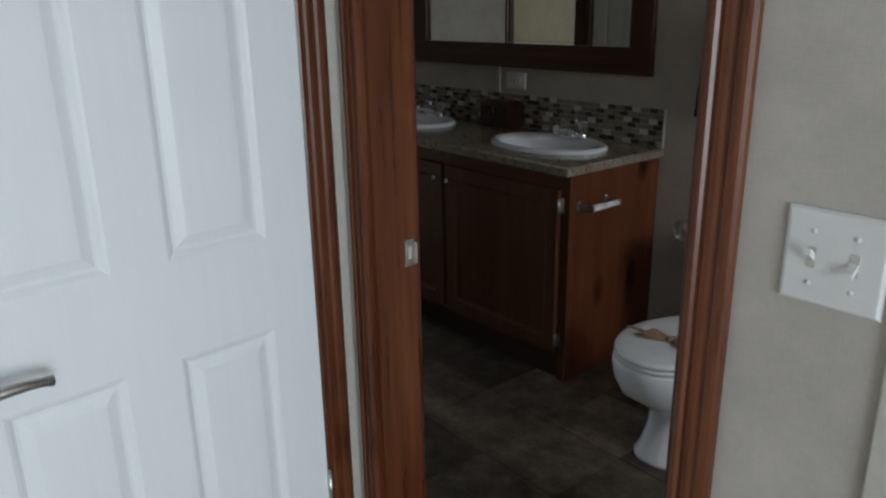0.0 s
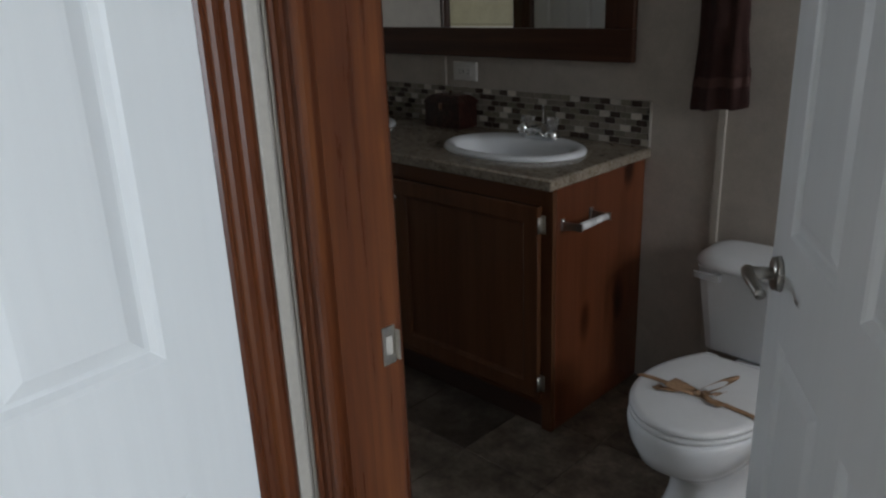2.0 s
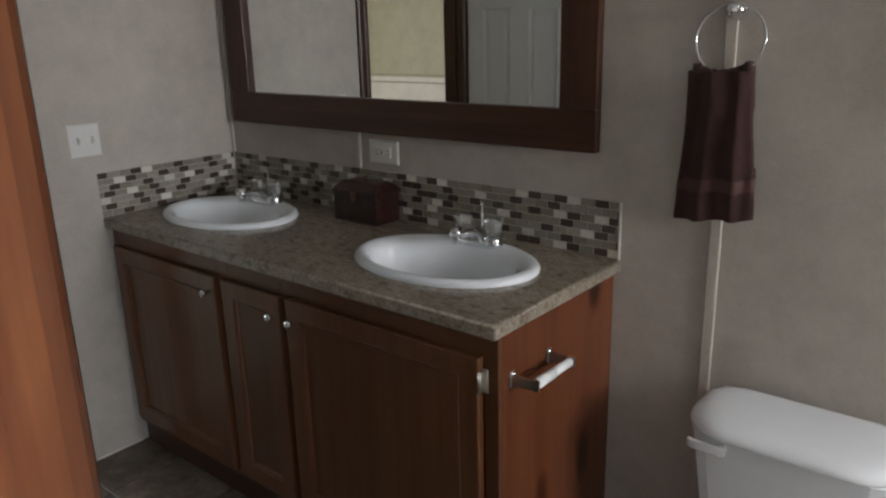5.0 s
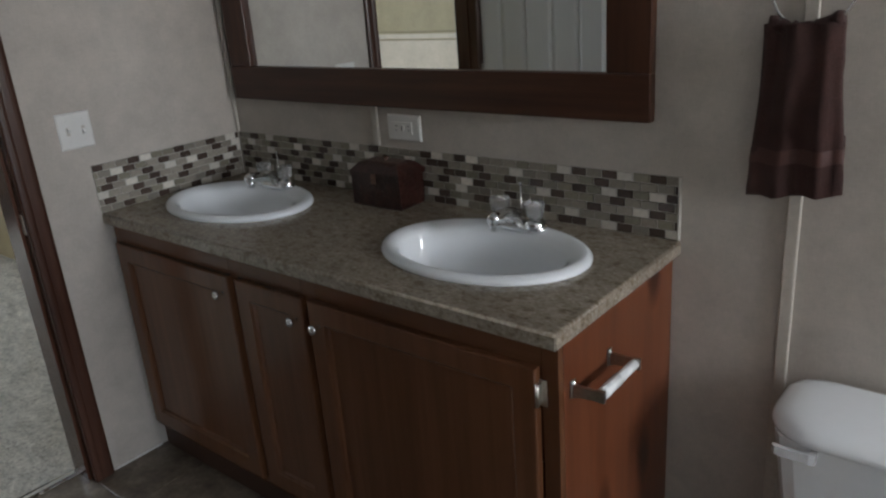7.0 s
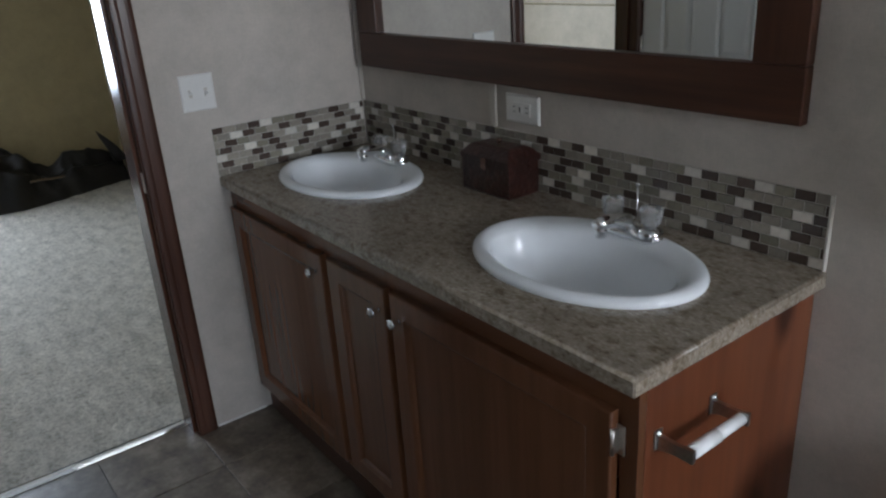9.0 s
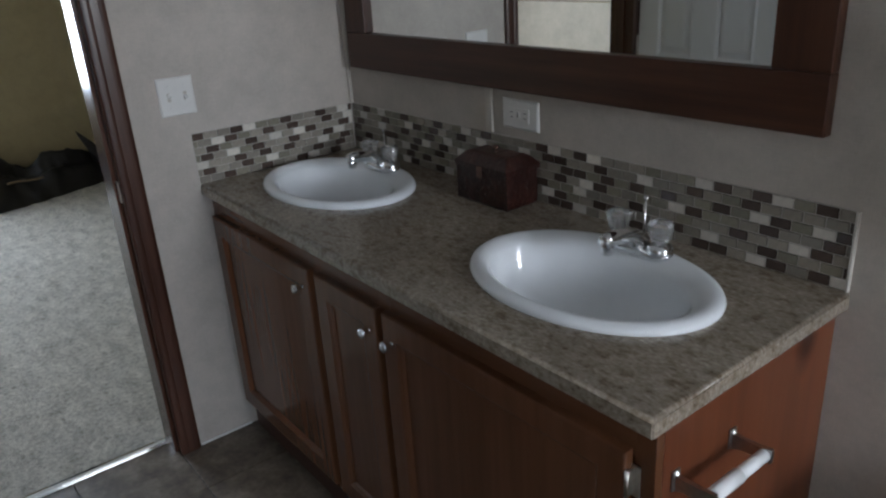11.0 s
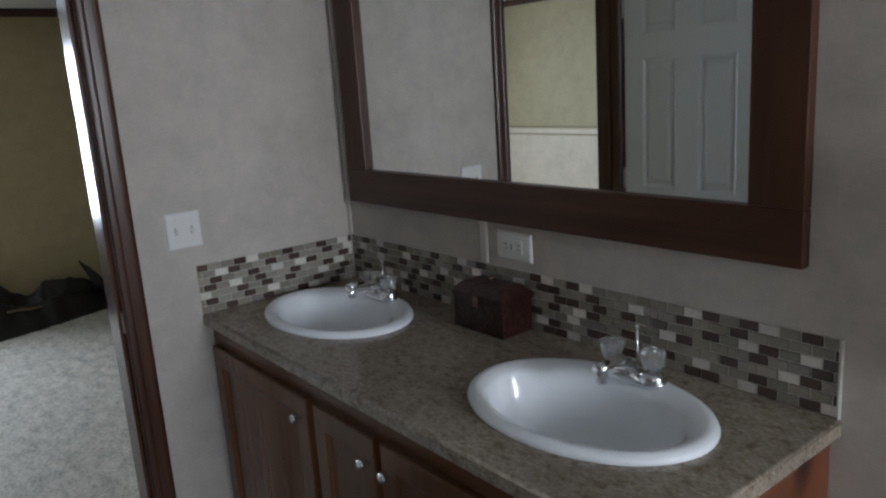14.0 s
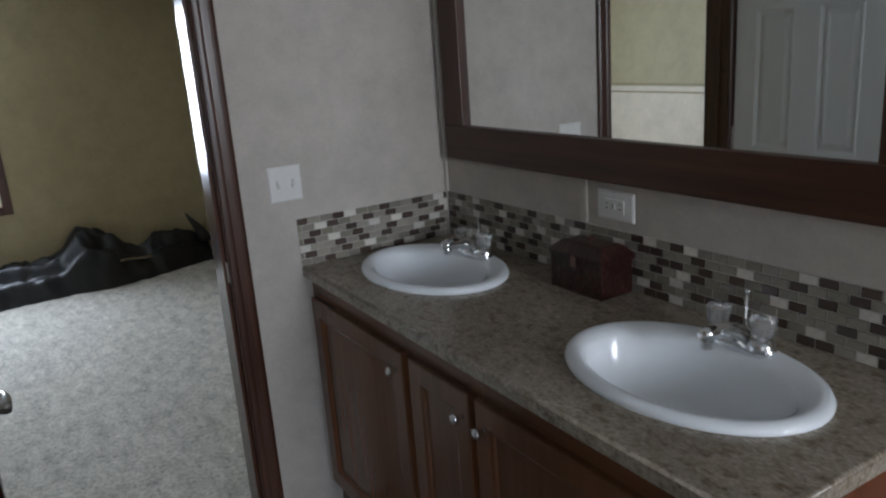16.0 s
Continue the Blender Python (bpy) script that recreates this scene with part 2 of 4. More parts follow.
# ---- building helpers ----
def thing(name, place=(0, 0, 0), turn=0.0, label="", category="", group="", kind=""):
    ob = new(name)
    ob.empty_display_size = 0.1
    ob.matrix_world = pose(*place, 0, 0, turn)
    return tagged(ob, label, category, group, kind)


def finish(name, bm, material, smooth=False):
    bmesh.ops.recalc_face_normals(bm, faces=bm.faces)
    me = bpy.data.meshes.new(name)
    bm.to_mesh(me)
    bm.free()
    me.materials.append(material)
    if smooth:
        for p in me.polygons:
            p.use_smooth = True
    return me


def part(name, bm, material, parent=None, label="", smooth=False):
    ob = new(name, finish(name, bm, material, smooth))
    if parent is not None:
        ob.parent = parent
    return tagged(ob, label)


def structure(name, bm, material, label, smooth=False):
    ob = part(name, bm, material, None, label, smooth)
    return tagged(ob, category=name.split("_")[0], kind="structure")


def box(x0, x1, y0, y1, z0, z1, bevel=0.0, bm=None, segs=2):
    own = bmesh.new()
    bmesh.ops.create_cube(own, size=1.0, matrix=Matrix.Translation(((x0 + x1) / 2, (y0 + y1) / 2, (z0 + z1) / 2)) @ Matrix.Diagonal((x1 - x0, y1 - y0, z1 - z0, 1)))
    if bevel:
        bmesh.ops.bevel(own, geom=own.edges[:], offset=bevel, segments=segs, profile=0.5, affect="EDGES")
    if bm is None:
        return own
    return join(bm, own)


def join(bm, other):
    me = bpy.data.meshes.new("tmp")
    other.to_mesh(me)
    other.free()
    bm.from_mesh(me)
    bpy.data.meshes.remove(me)
    return bm


def boxes(*rows, bevel=0.0):
    bm = bmesh.new()
    for r in rows:
        box(*r, bevel=bevel, bm=bm)
    return bm


def rod(a, b, r0, r1=None, segs=20, bm=None, caps=True):
    """A round bar from a to b."""
    a, b = Vector(a), Vector(b)
    own = bmesh.new()
    m = Matrix.Translation((a + b) / 2) @ (b - a).to_track_quat("Z", "Y").to_matrix().to_4x4()
    bmesh.ops.create_cone(own, cap_ends=caps, segments=segs, radius1=r0, radius2=r0 if r1 is None else r1, depth=(b - a).length, matrix=m)
    return own if bm is None else join(bm, own)


def lathe(profile, segs=36, m=None, sx=1.0, sy=1.0, close=False):
    """Rings of (radius, height) turned about z; sx, sy stretch them to ovals."""
    bm = bmesh.new()
    rings = []
    for r, z in profile:
        rings.append([bm.verts.new((r * sx * math.cos(2 * math.pi * i / segs), r * sy * math.sin(2 * math.pi * i / segs), z)) for i in range(segs)])
    for a, b in zip(rings, rings[1:]):
        for i in range(segs):
            bm.faces.new((a[i], a[(i + 1) % segs], b[(i + 1) % segs], b[i]))
    if close:
        bm.faces.new(rings[0])
        bm.faces.new(rings[-1])
    if m is not None:
        bm.transform(m)
    return bm


def loft(sections, closed_ring=True, caps=True):
    """Skins a row of rings with equal numbers of points."""
    bm = bmesh.new()
    rings = [[bm.verts.new(p) for p in s] for s in sections]
    k = len(rings[0])
    for a, b in zip(rings, rings[1:]):
        for i in range(k if closed_ring else k - 1):
            bm.faces.new((a[i], a[(i + 1) % k], b[(i + 1) % k], b[i]))
    if caps and closed_ring:
        bm.faces.new(rings[0])
        bm.faces.new(rings[-1])
    return bm


def tube(points, radius, segs=10, closed=False):
    pts = [Vector(p) for p in points]
    k = len(pts)
    rings = []
    for i, p in enumerate(pts):
        d = (pts[(i + 1) % k] - pts[i - 1]) if closed else (pts[min(i + 1, k - 1)] - pts[max(i - 1, 0)])
        q = d.to_track_quat("Z", "Y")
        r = radius[i] if isinstance(radius, (list, tuple)) else radius
        rings.append([p + q @ Vector((r * math.cos(2 * math.pi * j / segs), r * math.sin(2 * math.pi * j / segs), 0)) for j in range(segs)])
    if closed:
        rings.append(rings[0])
        return loft(rings, True, False)
    return loft(rings)


def oval(cx, cy, a, b, z, k=40, power=2.0):
    out = []
    for i in range(k):
        t = 2 * math.pi * i / k
        c, s = math.cos(t), math.sin(t)
        out.append((cx + a * math.copysign(abs(c) ** (2 / power), c), cy + b * math.copysign(abs(s) ** (2 / power), s), z))
    return out


def moulding(length, width, depth, steps):
    """A casing strip standing on z, its face towards -y: steps are (share of width, share of depth)."""
    sec = [(0, 0)] + [(-depth * d, width * w) for w, d in steps] + [(0, width)]
    return loft([[(x, y, z) for y, x in sec] for z in (0, length)])


# ---- rooms ----
N, S0, S1 = 2.58, 0.90, 1.01          # mirror wall; the two faces of the wall with the entry door
W0, W1 = -3.29, -3.39                 # the two faces of the wall with the bedroom door
E0, LAND_E, LAND_S = 1.2, 2.5, -1.9
B_W, B_N, B_S = -7.05, 2.66, -1.05
D1L, D1R, D1T = -1.215, -0.480, 1.97
D2L, D2R, D2T = 1.135, 1.815, 1.97

structure("wall_north", boxes((W1 + 0.002, E0 + 0.1, N, N + 0.1, 0, CEIL)), WALL, "greige linen-print wallboard wall behind the vanity")
structure("wall_south", boxes((W1 + 0.101, D1L - 0.018, S0, S1, 0, CEIL), (D1R + 0.018, LAND_E, S0, S1, 0, CEIL), (D1L - 0.018, D1R + 0.018, S0, S1, D1T + 0.018, CEIL)), WALL, "greige wallboard wall with the bathroom doorway")
structure("wall_west", boxes((W1, W0, D2R + 0.018, N - 0.001, 0, CEIL), (W1, W0, -1.9, D2L - 0.018, 0, CEIL), (W1, W0, D2L - 0.018, D2R + 0.018, D2T + 0.018, CEIL)), WALL, "greige wallboard wall with the bedroom doorway")
structure("wall_east", boxes((E0, E0 + 0.1, S1 + 0.001, 1.82, 0, CEIL), (E0, E0 + 0.1, 2.46, N - 0.001, 0, CEIL), (E0, E0 + 0.1, 1.82, 2.46, 0, 1.18), (E0, E0 + 0.1, 1.82, 2.46, 1.94, CEIL)), WALL, "greige wallboard end wall with a window")
AW = -1.29
structure("wall_landing_west", boxes((AW - 0.1, AW, 0.821, S0 - 0.001, 0, CEIL), (AW - 0.1, AW, LAND_S, 0.082, 0, CEIL), (AW - 0.1, AW, 0.082, 0.821, 1.99, CEIL)), WALL, "greige wallboard wall with a white door")
structure("wall_landing_south", boxes((AW - 0.1, LAND_E + 0.1, LAND_S - 0.1, LAND_S - 0.001, 0, CEIL)), WALL, "plain greige wallboard wall")
structure("wall_landing_east", boxes((LAND_E, LAND_E + 0.1, LAND_S, -1.19, 0, CEIL), (LAND_E, LAND_E + 0.1, 0.39, S0, 0, CEIL), (LAND_E, LAND_E + 0.1, -1.19, 0.39, 0, 0.30), (LAND_E, LAND_E + 0.1, -1.19, 0.39, 1.94, CEIL)), WALL, "greige wallboard wall with a wide window")
BW0, BW1, BZ0, BZ1 = 0.50, 1.33, 0.61, 1.86
structure("wall_bedroom_west", boxes((B_W - 0.1, B_W, B_S - 0.1, BW0, 0, CEIL), (B_W - 0.1, B_W, BW1, B_N + 0.1, 0, CEIL), (B_W - 0.1, B_W, BW0, BW1, 0, BZ0), (B_W - 0.1, B_W, BW0, BW1, BZ1, CEIL)), YELLOW, "mustard yellow bedroom wall with a window")
structure("wall_bedroom_north", boxes((B_W, W1 - 0.001, B_N, B_N + 0.1, 0, CEIL)), YELLOW, "mustard yellow bedroom wall")
structure("wall_bedroom_south", boxes((B_W, W1 - 0.001, B_S - 0.1, B_S, 1.0, CEIL)), YELLOW, "mustard yellow upper wall over a cream dado")
structure("wall_bedroom_dado", boxes((B_W, W1 - 0.001, B_S - 0.1, B_S, 0, 0.999)), CREAM, "cream lower bedroom wall")
structure("wall_bedroom_east", boxes((W1 - 0.012, W1 - 0.001, B_S, D2L - 0.02, 0, CEIL), (W1 - 0.012, W1 - 0.001, D2R + 0.02, B_N, 0, CEIL), (W1 - 0.012, W1 - 0.001, D2L - 0.02, D2R + 0.02, D2T + 0.02, CEIL)), YELLOW, "mustard yellow facing on the doorway wall")
structure("ceiling", boxes((B_W - 0.1, LAND_E + 0.1, LAND_S - 0.1, B_N + 0.1, CEIL, CEIL + 0.08)), CEILING, "flat white textured ceiling")
structure("ground", boxes((-30, 30, -30, 30, -0.30, -0.20)), JOINT, "dark ground under the building")

# chair rail on the bedroom's south wall
bm = boxes((B_W, W1 - 0.02, B_S, B_S + 0.012, 0.945, 0.957), (B_W, W1 - 0.02, B_S, B_S + 0.012, 1.012, 1.024), bevel=0.003)
structure("trim_chair_rail", bm, mottled("olive_bead", (0.25, 0.2, 0.11), 0.5), "two thin beads forming a chair rail")

# crown moulding in the bedroom
for nm, r, mt in (("trim_crown_west", (B_W, B_W + 0.025, B_S, B_N, CEIL - 0.055, CEIL - 0.001), TRIM2_Y), ("trim_crown_north", (B_W + 0.026, W1 - 0.014, B_N - 0.025, B_N, CEIL - 0.055, CEIL - 0.001), TRIM2_X), ("trim_crown_south", (B_W + 0.026, W1 - 0.014, B_S, B_S + 0.025, CEIL - 0.055, CEIL - 0.001), TRIM2_X)):
    structure(nm, box(*r, bevel=0.006), mt, "dark stained crown moulding")


# ---- windows ----
def window(name, axis_x, y0, y1, z0, z1, inward, material, level):
    """A sash window in a wall across x; inward is +1 when the room lies towards +x."""
    w = thing(name, (axis_x, (y0 + y1) / 2, z0), 0, "sash window with wooden casing, daylight behind", "window", "", "structure")
    hw, h, t = (y1 - y0) / 2, z1 - z0, 0.058
    xa, xb = (0.001, 0.016) if inward > 0 else (-0.016, -0.001)
    for nm, r, mt in (("casing", (xa, xb, hw, hw + t, -t, h + t), material), ("casing", (xa, xb, -hw - t, -hw, -t, h + t), material), ("casing", (xa, xb, -hw, hw, h, h + t), level), ("sill", (xa, xb * 1.6, -hw, hw, -t, 0), level)):
        part(nm, box(*r, bevel=0.004), mt, w)
    d = -0.05 * inward
    for nm, r in (("sash", (d - 0.015, d + 0.015, -hw, -hw + 0.03, 0, h)), ("sash", (d - 0.015, d + 0.015, hw - 0.03, hw, 0, h)), ("sash", (d - 0.015, d + 0.015, -hw + 0.03, hw - 0.03, 0, 0.03)), ("sash", (d - 0.015, d + 0.015, -hw + 0.03, hw - 0.03, h - 0.03, h)), ("sash", (d - 0.015, d + 0.015, -hw + 0.03, hw - 0.03, h / 2 - 0.015, h / 2 + 0.015))):
        part(nm, box(*r, bevel=0.003), PLATE_WHITE, w)
    return w


window("window_1", B_W, BW0, BW1, BZ0, BZ1, 1, TRIM2, TRIM2_Y)
window("window_2", E0, 1.82, 2.46, 1.18, 1.94, -1, TRIM, TRIM_Y)
window("window_3", LAND_E, -1.19, 0.39, 0.30, 1.94, -1, TRIM, TRIM_Y)

# ---- floors ----
bath_floor = structure("floor_bathroom", boxes((W0 - 0.10, E0, S1 - 0.11, N, -0.06, -0.003)), JOINT, "dark slate-look vinyl floor with square tiles")
structure("floor_landing", boxes((AW - 0.1, LAND_E, LAND_S, S0 - 0.001, -0.06, 0.0)), CARPET, "beige carpet")


def carpet():
    x0, x1, y0, y1, step = B_W, W0 - 0.108, B_S, B_N, 0.02
    nx, ny = int((x1 - x0) / step), int((y1 - y0) / step)
    bm = bmesh.new()
    rows = []
    for j in range(ny + 1):
        y = y0 + (y1 - y0) * j / ny
        row = []
        for i in range(nx + 1):
            x = x0 + (x1 - x0) * i / nx
            h = 0.007 * noise.noise((x * 7, y * 12, 0)) + 0.005 * noise.noise((x * 19, y * 26, 1)) + 0.003 * noise.noise((x * 60, y * 60, 3))
            row.append(bm.verts.new((x, y, 0.004 + h)))
        rows.append(row)
    for a, b in zip(rows, rows[1:]):
        for i in range(nx):
            bm.faces.new((a[i], a[i + 1], b[i + 1], b[i]))
    ob = structure("floor_bedroom", bm, CARPET, "beige cut-pile bedroom carpet", True)
    structure("floor_slab", boxes((B_W, W0 - 0.109, B_S, B_N, -0.06, -0.012)), JOINT, "subfloor under the carpet")
    return ob


carpet()
th = thing("threshold_strip", (W0 - 0.104, (D2L + D2R) / 2, 0), 0, "shiny metal carpet threshold strip in the doorway", "threshold")
part("strip", loft([[(-0.018, y, -0.003), (-0.012, y, 0.007), (0.0, y, 0.010), (0.012, y, 0.007), (0.018, y, -0.003)] for y in (-(D2R - D2L) / 2 + 0.013, (D2R - D2L) / 2 - 0.002)]), CHROME, th)


# ---- door linings and casings ----
CASE_STEPS = [(0.0, 0.6), (0.06, 0.86), (0.14, 0.97), (0.26, 1.0), (0.34, 0.95), (0.40, 0.86), (0.47, 0.88), (0.70, 0.92), (0.84, 0.90), (0.90, 0.80), (0.96, 0.72), (1.0, 0.6)]


RIDGED_STEPS = [(0.0, 0.6), (0.05, 0.88), (0.12, 1.0), (0.20, 0.97), (0.26, 0.72), (0.31, 0.70), (0.38, 0.86), (0.50, 0.84), (0.58, 0.68), (0.64, 0.66), (0.71, 0.82), (0.84, 0.86), (0.92, 0.74), (1.0, 0.5)]


def casing(name, m, length, width, material, parent, depth=0.015, steps=CASE_STEPS):
    ob = part(name, moulding(length, width, depth, steps), material, parent)
    ob.matrix_local = m
    return ob


def entry_doorway():
    d = thing("door_frame_entry", (D1L, S0, 0), 0, "cherry-stained door frame with moulded casing and stop", "door frame", "", "structure")
    w = D1R - D1L
    # linings and stops
    part("jamb", box(-0.017, 0, -0.0005, 0.111, 0, D1T), TRIM, d)
    part("jamb", box(w, w + 0.017, -0.001, 0.111, 0, D1T, 0.001), TRIM, d)
    part("head", box(-0.017, w + 0.017, -0.001, 0.111, D1T + 0.0005, D1T + 0.017, 0.001), TRIM_X, d)
    part("stop", box(0.0, 0.011, 0.001, 0.045, 0, D1T - 0.012), TRIM, d)
    part("stop", box(w - 0.011, w, 0.001, 0.045, 0, D1T - 0.012, 0.0005), TRIM, d)
    part("stop", box(0.0, w, 0.001, 0.045, D1T - 0.011, D1T, 0.002), TRIM_X, d)
    # casings on both faces: landing side faces -y, bathroom side +y
    cw = 0.058
    for side in (0, 1):
        turn = 0 if side == 0 else 180
        y = -0.0005 if side == 0 else 0.1105
        for x0, wide in ((-cw - 0.001, cw), (w + 0.001, cw + 0.002)):
            m = pose(x0 if side == 0 else x0 + wide, y, 0, 0, 0, turn)
            casing("casing", m, D1T + cw, wide, TRIM, d, 0.017, RIDGED_STEPS)
        ob = part("casing", box(-0.0005, w + 0.0005, -0.014 if side == 0 else 0.1105, -0.0005 if side == 0 else 0.1245, D1T + 0.002, D1T + cw, 0.003), TRIM_X, d)
    # strike plate with its dark slot
    sp = part("strike_plate", box(0.0, 0.0025, 0.082, 0.106, 0.844, 0.904, 0.001), STEEL, d, "worn steel strike plate")
    lip = part("strike_lip", box(0.0, 0.010, 0.1062, 0.1095, 0.848, 0.896, 0.001), STEEL, d)
    part("strike_slot", box(0.0026, 0.0032, 0.087, 0.099, 0.860, 0.890), BATTEN, d)
    return d


entry_doorway()


def bedroom_doorway():
    d = thing("door_frame_bedroom", (W0, D2L, 0), 0, "dark walnut-stained door frame with moulded casing", "door frame", "", "structure")
    w = D2R - D2L
    part("jamb", box(-0.111, 0.001, w, w + 0.017, 0, D2T, 0.001), JAMB2, d, "glossy varnished jamb")
    part("jamb", box(-0.111, 0.001, -0.017, 0, 0, D2T, 0.001), JAMB2, d)
    part("head", box(-0.111, 0.001, -0.017, w + 0.017, D2T + 0.0005, D2T + 0.017, 0.001), TRIM2_Y, d)
    part("stop", box(-0.1125, -0.020, w - 0.010, w, 0, D2T - 0.012, 0.001), JAMB2, d)
    part("stop", box(-0.1125, -0.040, 0, 0.010, 0, D2T - 0.012, 0.001), JAMB2, d)
    cw = 0.062
    casing("casing", pose(0.0005, w + 0.001, 0, 0, 0, 90), D2T + cw, cw, TRIM2, d)
    casing("casing", pose(0.0005, -cw - 0.001, 0, 0, 0, 90), D2T + cw, cw, TRIM2, d)
    part("casing", box(0.0005, 0.014, -0.0005, w + 0.0005, D2T + 0.002, D2T + cw, 0.003), TRIM2_Y, d)
    casing("casing", pose(-0.1125, w + 0.001 + cw, 0, 0, 0, -90), D2T + cw, cw, TRIM2, d)
    casing("casing", pose(-0.1125, -0.001, 0, 0, 0, -90), D2T + cw, cw, TRIM2, d)
    part("strike_plate", box(-0.019, -0.001, w - 0.0025, w, 0.84, 0.90, 0.001), STEEL, d, "steel strike plate")
    return d


bedroom_doorway()


# ---- doors ----
def door_panel_mesh(w, h, t, cols, rows, stile):
    """A moulded door leaf: x from 0 to w, thickness along y, panels raised inside a sunk bead on both faces."""
    bm = bmesh.new()
    xs = sorted({0, w, *[v for c in cols for v in c]})
    zs = sorted({0, h, *[v for r in rows for v in r]})
    for side in (-1, 1):
        y = side * t / 2
        for xa, xb in zip(xs, xs[1:]):
            for za, zb in zip(zs, zs[1:]):
                if any(c[0] <= xa and xb <= c[1] for c in cols) and any(r[0] <= za and zb <= r[1] for r in rows):
                    rings = []
                    for inset, dep in ((0, 0), (0.006, 0.0025), (0.014, 0.0085), (0.020, 0.0085), (0.040, 0.0015), (0.048, 0.001)):
                        rings.append([bm.verts.new((x, y - side * dep, z)) for x, z in ((xa + inset, za + inset), (xb - inset, za + inset), (xb - inset, zb - inset), (xa + inset, zb - inset))])
                    for a, b in zip(rings, rings[1:]):
                        for i in range(4):
                            bm.faces.new((a[i], a[(i + 1) % 4], b[(i + 1) % 4], b[i]))
                    bm.faces.new(rings[-1])
                else:
                    bm.faces.new([bm.verts.new((x, y, z)) for x, z in ((xa, za), (xb, za), (xb, zb), (xa, zb))])
    for a, b in (((0, 0), (w, 0)), ((w, 0), (w, h)), ((w, h), (0, h)), ((0, h), (0, 0))):
        bm.faces.new([bm.verts.new(p) for p in ((a[0], -t / 2, a[1]), (b[0], -t / 2, b[1]), (b[0], t / 2, b[1]), (a[0], t / 2, a[1]))])
    bmesh.ops.remove_doubles(bm, verts=bm.verts, dist=0.0001)
    return bm


def lever(parent, x, y, z, side, along, material=NICKEL, length=0.1):
    """A rose, a neck and a curved lever. side: -1 or +1 along y; along: the way of the lever along x."""
    h = part("door_handle", rod((x, y, z), (x, y + side * 0.012, z), 0.031, 0.028, 28), material, parent, "brushed nickel lever handle", True)
    part("neck", rod((x, y + side * 0.011, z), (x, y + side * 0.052, z), 0.0105, 0.012, 18), material, h, "", True)
    pts, rad = [], []
    for i in range(13):
        u = i / 12
        pts.append((x + along * (u * length - 0.012), y + side * (0.050 + 0.006 * math.sin(u * math.pi)), z + 0.006 * math.sin(u * math.pi * 0.9) - 0.004 * u ** 3))
        rad.append(0.0115 - 0.004 * u + (0.002 if i == 12 else 0))
    part("grip", tube(pts, rad, 14), material, h, "", True)
    return h


def hinge_leaf(parent, x, y, z, material=STEEL):
    hg = part("hinge", rod((x, y, z - 0.045), (x, y, z + 0.045), 0.006, 0.006, 14), material, parent, "steel butt hinge", True)
    part("hinge_tip", rod((x, y, z + 0.0455), (x, y, z + 0.052), 0.0045, 0.003, 12), material, hg, "", True)
    return hg


def door_leaf(name, place, turn, w, label, handle_z, stile=0.10, mid=0.10, grip=0.085):
    d = thing(name, place, turn, label, "door", "", "structure")
    pw = (w - 2 * stile - mid) / 2
    cols = [(stile, stile + pw), (stile + pw + mid, w - stile)]
    rows = [(0.13, 0.765), (0.95, 1.50), (1.60, 1.84)]
    part("leaf", door_panel_mesh(w, 1.955, 0.035, cols, rows, stile), DOOR_WHITE, d, "white moulded six-panel leaf")
    for side in (-1, 1):
        lever(d, w - 0.062, side * 0.0175, handle_z, side, -1, NICKEL, grip)
    return d


# white door on the landing, a little ajar; hinges by the corner
d = door_leaf("door_landing", (AW + 0.006, 0.786, 0.008), -85.5, 0.69, "white six-panel door slightly ajar with a nickel lever", 0.826, 0.10, 0.10, 0.118)
for z in (0.335, 1.74):
    hinge_leaf(d, -0.004, 0.020, z)
f = thing("door_frame_landing", (AW, 0.8, 0), 0, "cherry-stained casing round the white door", "door frame", "", "structure")
casing("casing", pose(0.0005, -0.0118, 0, 0, 0, 90), 2.03, 0.0715, TRIM, f, 0.018, RIDGED_STEPS)
casing("casing", pose(0.0005, -0.77, 0, 0, 0, 90), 2.03, 0.060, TRIM, f, 0.016)
part("casing", box(0.0005, 0.015, -0.709, -0.0125, 1.972, 2.03, 0.003), TRIM_Y, f)
part("jamb", box(-0.1, 0.0, -0.0125, 0.006, 0, 1.985), TRIM, f).location = (-0.030, 0.014, 0)
part("jamb", box(-0.1, 0.0, -0.717, -0.700, 0, 1.985), TRIM, f).location = (-0.028, 0, 0)

# bathroom door, hinged at the far jamb and half open into the room
d = door_leaf("door_bathroom", (D1R - 0.002, S1 + 0.002, 0.010), 180 - 56.5, 0.77, "white six-panel bathroom door standing half open", 0.872, 0.10, 0.10, 0.105)
for z in (0.25, 0.98, 1.72):
    hinge_leaf(d, 0.0, -0.022, z)

# bedroom door, folded back against the south wall
d = door_leaf("door_bedroom", (W0 + 0.022, 1.098, 0.010), 5, 0.665, "white six-panel bedroom door opened back to the wall", 0.875, 0.10, 0.11)
for z in (0.25, 0.98, 1.72):
    hinge_leaf(d, -0.004, 0.021, z)


# ---- battens and corner beads ----
def batten(name, r, label="cream wallboard batten strip"):
    return structure(name, box(*r, bevel=0.003), BATTEN, label)


